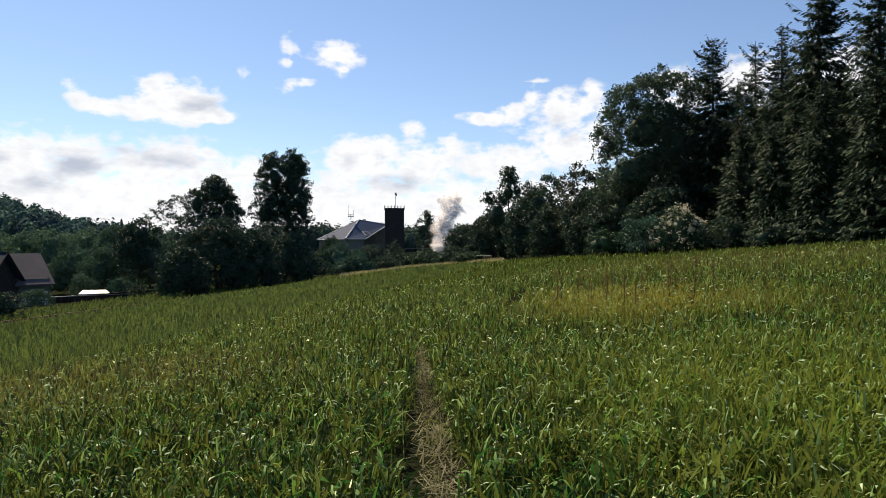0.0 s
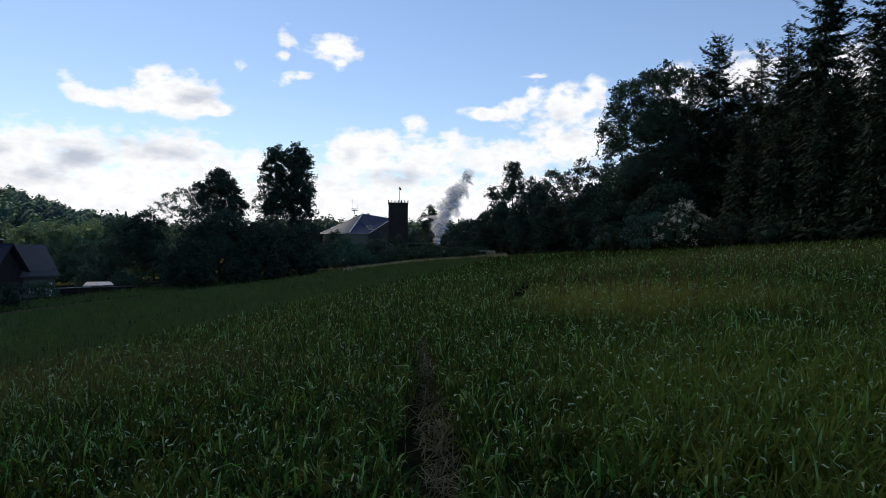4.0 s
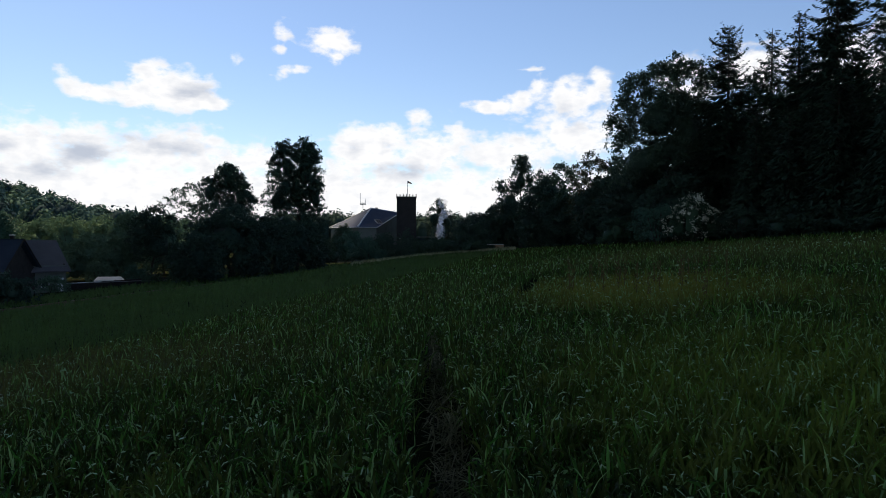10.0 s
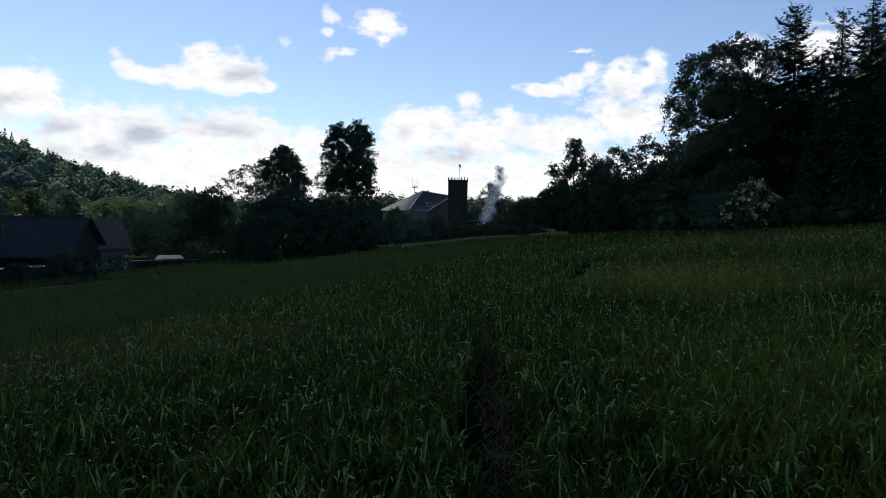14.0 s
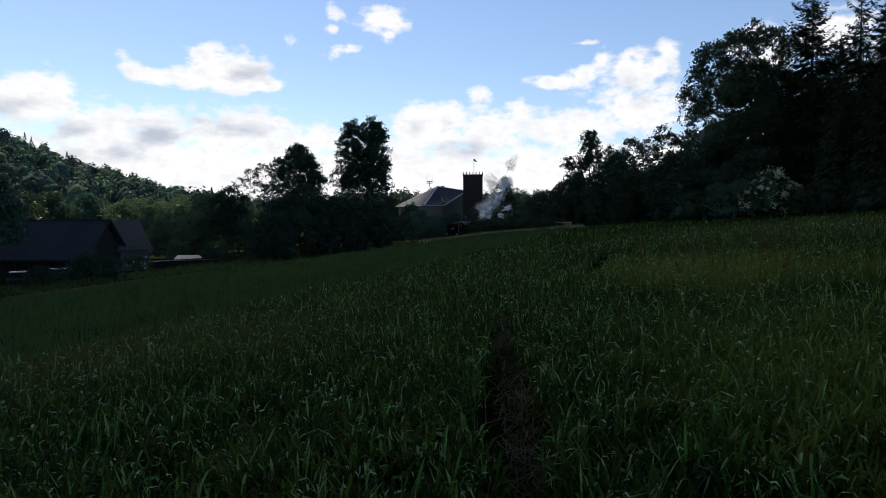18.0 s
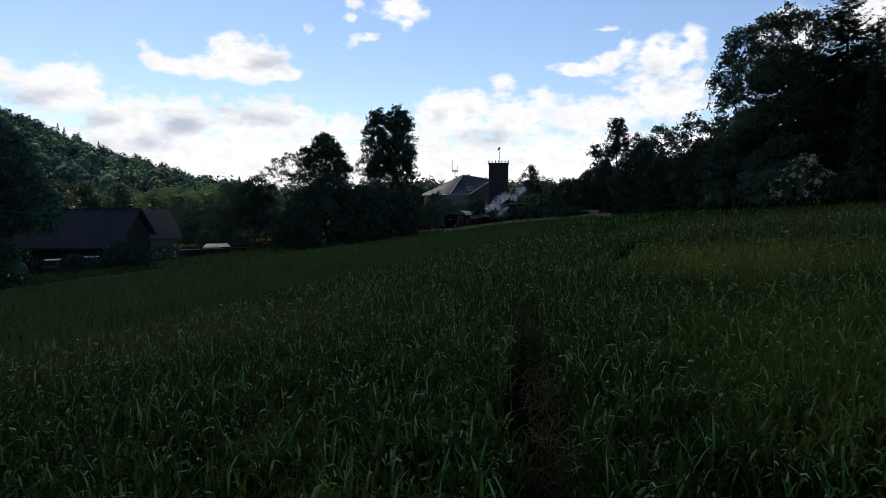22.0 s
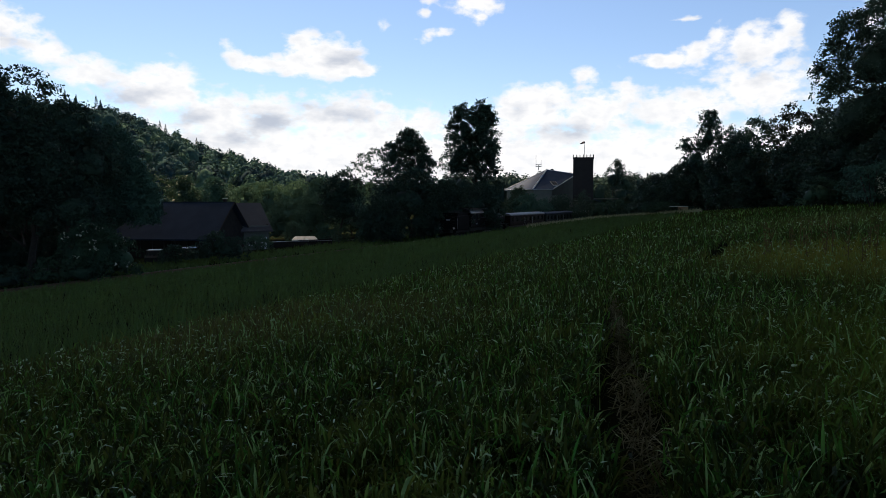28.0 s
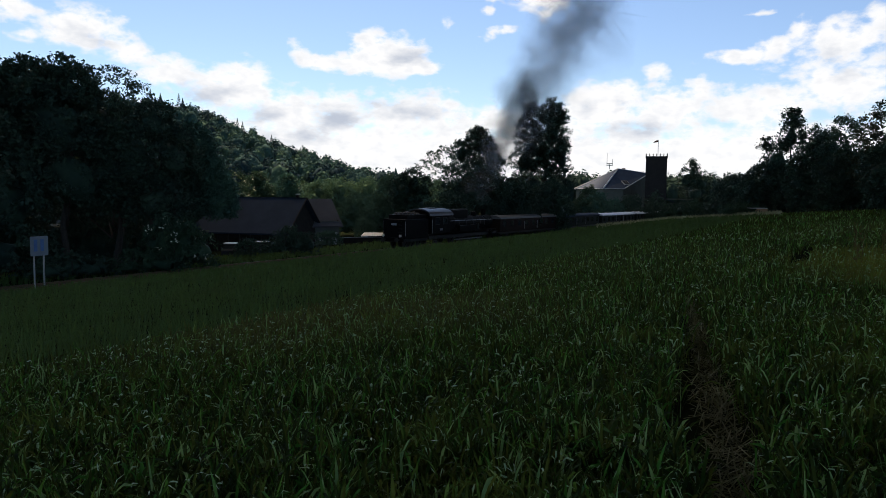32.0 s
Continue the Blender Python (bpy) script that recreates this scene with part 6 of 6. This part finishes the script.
def blades(rng, x, y, height, width, arch, seg, base=(0.0, 0.0), spread=(0.02, 0.32)):
    """Tapering blades on the soil, bent over in an arc; arch is the share that droops over at the top."""
    n = len(x)
    z = land(x, y) - 0.01 + rng.uniform(base[0], base[1], n)
    an = rng.uniform(0, 6.283, n)
    L = height * rng.uniform(0.62, 1.22, n)
    tilt = rng.uniform(spread[0], spread[1], n)
    bend = np.where(rng.uniform(size=n) < arch, rng.uniform(1.0, 2.5, n), rng.uniform(0.05, 0.65, n))
    w = width * rng.uniform(0.6, 1.3, n)
    roll = rng.normal(size=n) * 0.6
    ca, sa = np.cos(an), np.sin(an)
    ox, oy = -sa, ca
    u, v = np.zeros(n), np.zeros(n)
    rows = []
    for k in range(seg + 1):
        s = k / seg
        ww = w * (0.7 + 0.9 * s - 0.6 * s * s) * (1 - 0.93 * s ** 4) / 2
        th = tilt + bend * s ** 1.6
        # the blade's edge line leans a little out of the level
        lift = ww * np.sin(roll)
        cx, cy = x + ca * u, y + sa * u
        rows += [np.stack([cx - ox * ww, cy - oy * ww, z + v - lift], 1), np.stack([cx + ox * ww, cy + oy * ww, z + v + lift], 1)]
        mid = tilt + bend * ((k + 0.5) / seg) ** 1.6
        u, v = u + np.sin(mid) * L / seg, v + np.cos(mid) * L / seg
    pts = np.stack(rows, 1)
    b = (np.arange(n) * 2 * (seg + 1))[:, None]
    f = np.concatenate([b + np.array([[2 * k, 2 * k + 1, 2 * k + 3, 2 * k + 2]]) for k in range(seg)], 0)
    return pts.reshape(-1, 3), f


def scatter(rng, d0, d1, density, a0=-37.0, a1=58.0):
    n = int(density * math.pi * (d1 * d1 - d0 * d0) * (a1 - a0) / 360)
    a, d = np.radians(rng.uniform(a0, a1, n)), np.sqrt(rng.uniform(d0 * d0, d1 * d1, n))
    return -np.sin(a) * d, np.cos(a) * d


def inside_field(x, y):
    across = (x - RAIL0.x) * ROADSIDE.x + (y - RAIL0.y) * ROADSIDE.y
    left = np.degrees(np.arctan2(-x, y))
    d = np.hypot(x, y)
    wood = np.interp(left, (-40, -32, -24, -19, -12, -6, -3, 0, 4), (46, 52, 60, 66, 90, 122, 138, 150, 400))
    return (np.abs(across) > 2.3) & (across < 85) & (d < wood)


def tufts(x, y):
    s = np.zeros(len(x))
    for k, (wave, turn, shift) in enumerate(((0.31, 0.4, 1.0), (0.37, 1.5, 2.2), (0.46, 2.5, 0.3), (0.7, 0.9, 4.0), (1.1, 2.0, 5.1), (2.3, 0.2, 0.8))):
        s += np.sin((x * math.cos(turn) + y * math.sin(turn)) * 6.283 / wave + shift + 1.3 * np.sin(y * 2.1 + k))
    return np.clip(0.5 + s / 6, 0, 1)


def grow(name, label, cat, mat, bands, seed, where, gap=True):
    rng = np.random.default_rng(seed)
    vs, fs, base = [], [], 0
    for d0, d1, density, height, width, lean, seg, base_z, spread, *turn in bands:
        x, y = scatter(rng, d0, d1, density, *turn)
        keep = inside_field(x, y) & where(x, y, rng)
        p, r = path_gap(x, y)
        if gap:
            keep &= (p > (0.22 + 0.07 * (x < -0.05 - 0.047 * (y - 4.5))) * np.clip(1.2 - (y - 4) / 9.5, 0.0, 1) * (1.0 + 0.35 * np.sin(y * 2.3) * np.sin(y * 0.9 + 1)) + rng.uniform(-0.10, 0.07, len(x))) & (r > 0.24 + rng.uniform(-0.1, 0.1, len(x)))
        # the plants stand in tufts with gaps between
        tuft = tufts(x, y)
        keep &= rng.uniform(0, 1, len(x)) < 0.22 + 1.05 * tuft
        height = height * (0.72 + 0.5 * tuft[keep])
        v, f = blades(rng, x[keep], y[keep], height, width, lean, seg, base_z, spread)
        vs.append(v)
        fs.append(f + base)
        base += len(v)
    ob = new(name, mesh_np(name, np.concatenate(vs), np.concatenate(fs), mat, True))
    return tagged(ob, label, cat, kind="stuff")


is_crop = lambda x, y, rng: x > crop_edge(y) + 0.12 + rng.normal(size=len(x)) * 0.12
is_meadow = lambda x, y, rng: ((x - RAIL0.x) * ROADSIDE.x + (y - RAIL0.y) * ROADSIDE.y < 15) & (x < crop_edge(y) - 0.25 + rng.normal(size=len(x)) * 0.15)
LEAF, STEM, WHOLE = ((0.08, 0.36), (0.12, 0.6)), ((0.0, 0.02), (0.02, 0.16)), ((0.0, 0.12), (0.02, 0.35))
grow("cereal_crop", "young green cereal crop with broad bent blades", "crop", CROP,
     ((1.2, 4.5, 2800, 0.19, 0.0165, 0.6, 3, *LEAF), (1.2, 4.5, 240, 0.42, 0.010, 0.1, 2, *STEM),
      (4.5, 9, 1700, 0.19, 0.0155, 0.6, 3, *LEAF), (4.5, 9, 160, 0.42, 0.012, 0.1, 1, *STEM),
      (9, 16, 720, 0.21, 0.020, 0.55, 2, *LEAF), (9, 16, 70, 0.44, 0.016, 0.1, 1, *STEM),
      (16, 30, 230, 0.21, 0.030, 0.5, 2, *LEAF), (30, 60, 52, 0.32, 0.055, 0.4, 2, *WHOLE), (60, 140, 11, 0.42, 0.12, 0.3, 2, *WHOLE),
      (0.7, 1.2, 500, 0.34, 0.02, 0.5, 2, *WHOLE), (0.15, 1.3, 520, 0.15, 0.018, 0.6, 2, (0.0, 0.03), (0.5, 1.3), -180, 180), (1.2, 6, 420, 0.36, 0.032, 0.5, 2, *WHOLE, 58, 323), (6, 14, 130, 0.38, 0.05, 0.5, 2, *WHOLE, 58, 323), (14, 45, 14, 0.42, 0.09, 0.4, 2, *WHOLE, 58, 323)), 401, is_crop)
grow("meadow_grass", "rough meadow grass between the crop and the railway", "grass", MEADOW,
     ((6, 14, 260, 0.40, 0.013, 0.4, 3, *WHOLE), (14, 26, 150, 0.30, 0.020, 0.5, 2, *WHOLE), (26, 50, 50, 0.34, 0.042, 0.45, 2, *WHOLE),
      (50, 90, 15, 0.42, 0.09, 0.4, 2, *WHOLE), (90, 150, 6, 0.6, 0.17, 0.3, 2, *WHOLE),
      (8, 45, 12, 0.5, 0.1, 0.35, 2, *WHOLE, 58, 323)), 402, is_meadow)


# extra tips whose pale colour imitates sky glints on the blades
GLINT_TIP = crop_material("glint_leaf_tip", (0.30, 0.47, 0.26), (0.46, 0.62, 0.40), (0.23, 0.40, 0.20), False, 0.35, 0.3)
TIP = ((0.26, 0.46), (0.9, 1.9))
grow("leaf_tip_glints", "small drooping leaf tips coloured pale as glints over the crop", "crop", GLINT_TIP,
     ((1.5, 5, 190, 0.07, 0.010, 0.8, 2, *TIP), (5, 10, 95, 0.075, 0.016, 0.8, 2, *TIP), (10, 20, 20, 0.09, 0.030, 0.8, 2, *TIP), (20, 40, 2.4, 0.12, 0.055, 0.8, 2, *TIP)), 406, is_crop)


def trackside_grass():
    """Tall grass with pale seed heads along the field side of the line."""
    rng = np.random.default_rng(405)
    n = 20000
    run, across = rng.uniform(-60, 190, n), -2.5 - np.abs(rng.normal(size=n)) * 2.2
    x, y = RAIL0.x + RAILDIR.x * run + ROADSIDE.x * across, RAIL0.y + RAILDIR.y * run + ROADSIDE.y * across
    some = run > 105
    left = rng.uniform(-5.0, 8.5, 9000)
    a, d = np.radians(left), np.interp(left, (-5, 0, 3, 6, 9), (116, 133, 144, 118, 99)) + rng.normal(size=9000) * 2.5
    x, y = np.concatenate([x[some], -np.sin(a) * d]), np.concatenate([y[some], np.cos(a) * d])
    v, f = blades(rng, x, y, 0.9, 0.06, 0.25, 2)
    ob = new("trackside_grass", mesh_np("trackside_grass", v, f, TALL_GRASS, True))
    return tagged(ob, "tall pale grass gone to seed beside the railway", "grass", kind="stuff")


trackside_grass()


def trodden_path():
    rng = np.random.default_rng(403)
    n = 3200
    y = -2.6 + 16.5 * rng.uniform(0, 1, n) ** 1.2
    x = -0.05 - 0.047 * (y - 4.5) + (0.07 + rng.normal(size=n) * 0.095) * np.clip(1.2 - (y - 4) / 10, 0.1, 1)
    z = land(x, y) + rng.uniform(0.01, 0.12, n)
    a = rng.uniform(0, 6.283, n)
    L, w = rng.uniform(0.08, 0.3, n), rng.uniform(0.005, 0.011, n)
    dx, dy = np.cos(a) * L / 2, np.sin(a) * L / 2
    ox, oy = -np.sin(a) * w / 2, np.cos(a) * w / 2
    t = rng.normal(size=n) * 0.045
    v = np.stack([np.stack([x - dx - ox, y - dy - oy, z - t], 1), np.stack([x - dx + ox, y - dy + oy, z - t + 0.002], 1),
                  np.stack([x + dx + ox, y + dy + oy, z + t], 1), np.stack([x + dx - ox, y + dy - oy, z + t], 1)], 1).reshape(-1, 3)
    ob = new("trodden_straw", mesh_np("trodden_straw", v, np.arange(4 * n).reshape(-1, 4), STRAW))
    return tagged(ob, "flattened dry straw along a narrow trodden path", "straw", kind="stuff")


trodden_path()


def dock_stalks():
    """Tall dry weed stalks that stand above the crop."""
    rng = np.random.default_rng(404)
    for i in range(26):
        left, dist = rng.uniform(-22, -9), rng.uniform(13, 22)
        g = ground_at(left, dist)
        h = rng.uniform(0.75, 1.1)
        e = thing("dock_weed", Matrix.Translation(g), "tall dry reddish-brown dock stalk in the crop", "weed", "dock stalks in the crop")
        part("stalk", rodded((0, 0, -0.05), (rng.normal() * 0.04, rng.normal() * 0.04, h), 0.010, 0.005, 5), DOCK, e)
        pts = np.stack([rng.normal(size=60) * 0.022, rng.normal(size=60) * 0.022, rng.uniform(h * 0.45, h, 60)], 1)
        v, f = leaf_quads(rng, pts, 0.035)
        part("seed_head", mesh_np("seed_head", v, f, DOCK), DOCK, e)["kind"] = "stuff"


dock_stalks()


# ---------------------------------------------------------------- what moves
def train_pose(offset, t):
    p = on_line(head(t) + offset, 0, RAILZ)
    return Matrix.Translation(p) @ Matrix.Rotation(math.atan2(-RAILDIR.y, -RAILDIR.x), 4, "Z")


def puff_pose(o, t0, rise, drift, slow, life, jitter, spin, t):
    age = t - t0
    steam = "steam" in o.name
    if age <= 0 or age >= life + 0.4:
        p = on_line(head(max(t, 0)) + 20.8, 0, RAILZ - 7.0)
    else:
        src = on_line(head(max(t0, 0)) + (22.0 if steam else 16.6) + (min(t0, 0) * -0.5), 0, RAILZ + 4.3)
        if steam:      # blown aside while the train stands
            src.x += float(np.interp(t0, (0, 5, 8, 11, 14, 17), (4.2, 3.0, 2.4, 2.4, 2.6, 1.4)))
        grown = (1 - math.exp(-slow * age)) / slow
        loose = (0.4 + 0.5 * age, 0.4 + 0.4 * age, 0.3 + 0.35 * age) if life > 4 else (0.08 + 0.42 * age,) * 3
        p = src + Vector((drift[0] * age + jitter[0] * loose[0], drift[1] * age + jitter[1] * loose[1], rise * grown + jitter[2] * loose[2]))
        p.z -= max(0.0, age - life) * 60
        p.z = max(p.z, RAILZ - 7.0)
    return Matrix.Translation(p) @ pose(0, 0, 0, 0, 0, spin + 6 * min(max(age, 0), life))


def motions():
    # clouds drift slowly to the left
    for ob, drift in ((HIGH_CLOUDS, 4.7), (BANKS, 1.7)):
        walk(ob, [(t, pose(0, 0, 0, 0, 0, drift * t / 32)) for t in (0, 16, 32)])
    # the thick cloud slides before the sun during the first seconds
    over = Vector((0, 60, 0)) + to_sun * 900
    walk(SUN_CLOUD, [(t, pose(over.x - at, over.y - RIM_SLOPE * at, over.z)) for t, at in ((0, 400), (1.0, 385), (1.5, 352), (2.0, 312), (2.5, 278), (3.0, 240), (3.5, 190), (4.5, 110), (5.5, 40), (8, -260), (12, -450), (20, -650), (32, -950))])
    # the slack windsock swings round in the light wind
    sock = WINDSOCK.matrix_world.translation.copy()
    walk(WINDSOCK, [(t, Matrix.Translation(sock) @ pose(0, 0, 0, 0, 0, a)) for t, a in ((0, 80), (6, 60), (9, 20), (13, 75), (19, 60), (22, 120), (25, 165), (28, 184), (32, 190))])
    for ob, offset in TRAIN:
        walk(ob, [(t, train_pose(offset, t)) for t in np.arange(0, 32.01, 1.0)])
    times = np.arange(0, 32.001, 1 / 15)
    for w, r, at in WHEELS:
        walk(w, [(t, Matrix.Translation(at) @ Matrix.Rotation((head(0) - head(t)) / r, 4, "Y")) for t in times])
    for o, t0, rise, drift, slow, life, jitter, spin in PUFFS:
        keys = {0.0, 32.0} | {k for k in (t0 - 0.05, t0 + 0.02, t0 + 0.5, t0 + 1, t0 + 2, t0 + 3, t0 + 4, t0 + life, t0 + life + 0.4) if 0 < k < 32 and k <= t0 + life + 0.41}
        walk(o, [(t, puff_pose(o, t0, rise, drift, slow, life, jitter, spin, t)) for t in sorted(keys)])


motions()
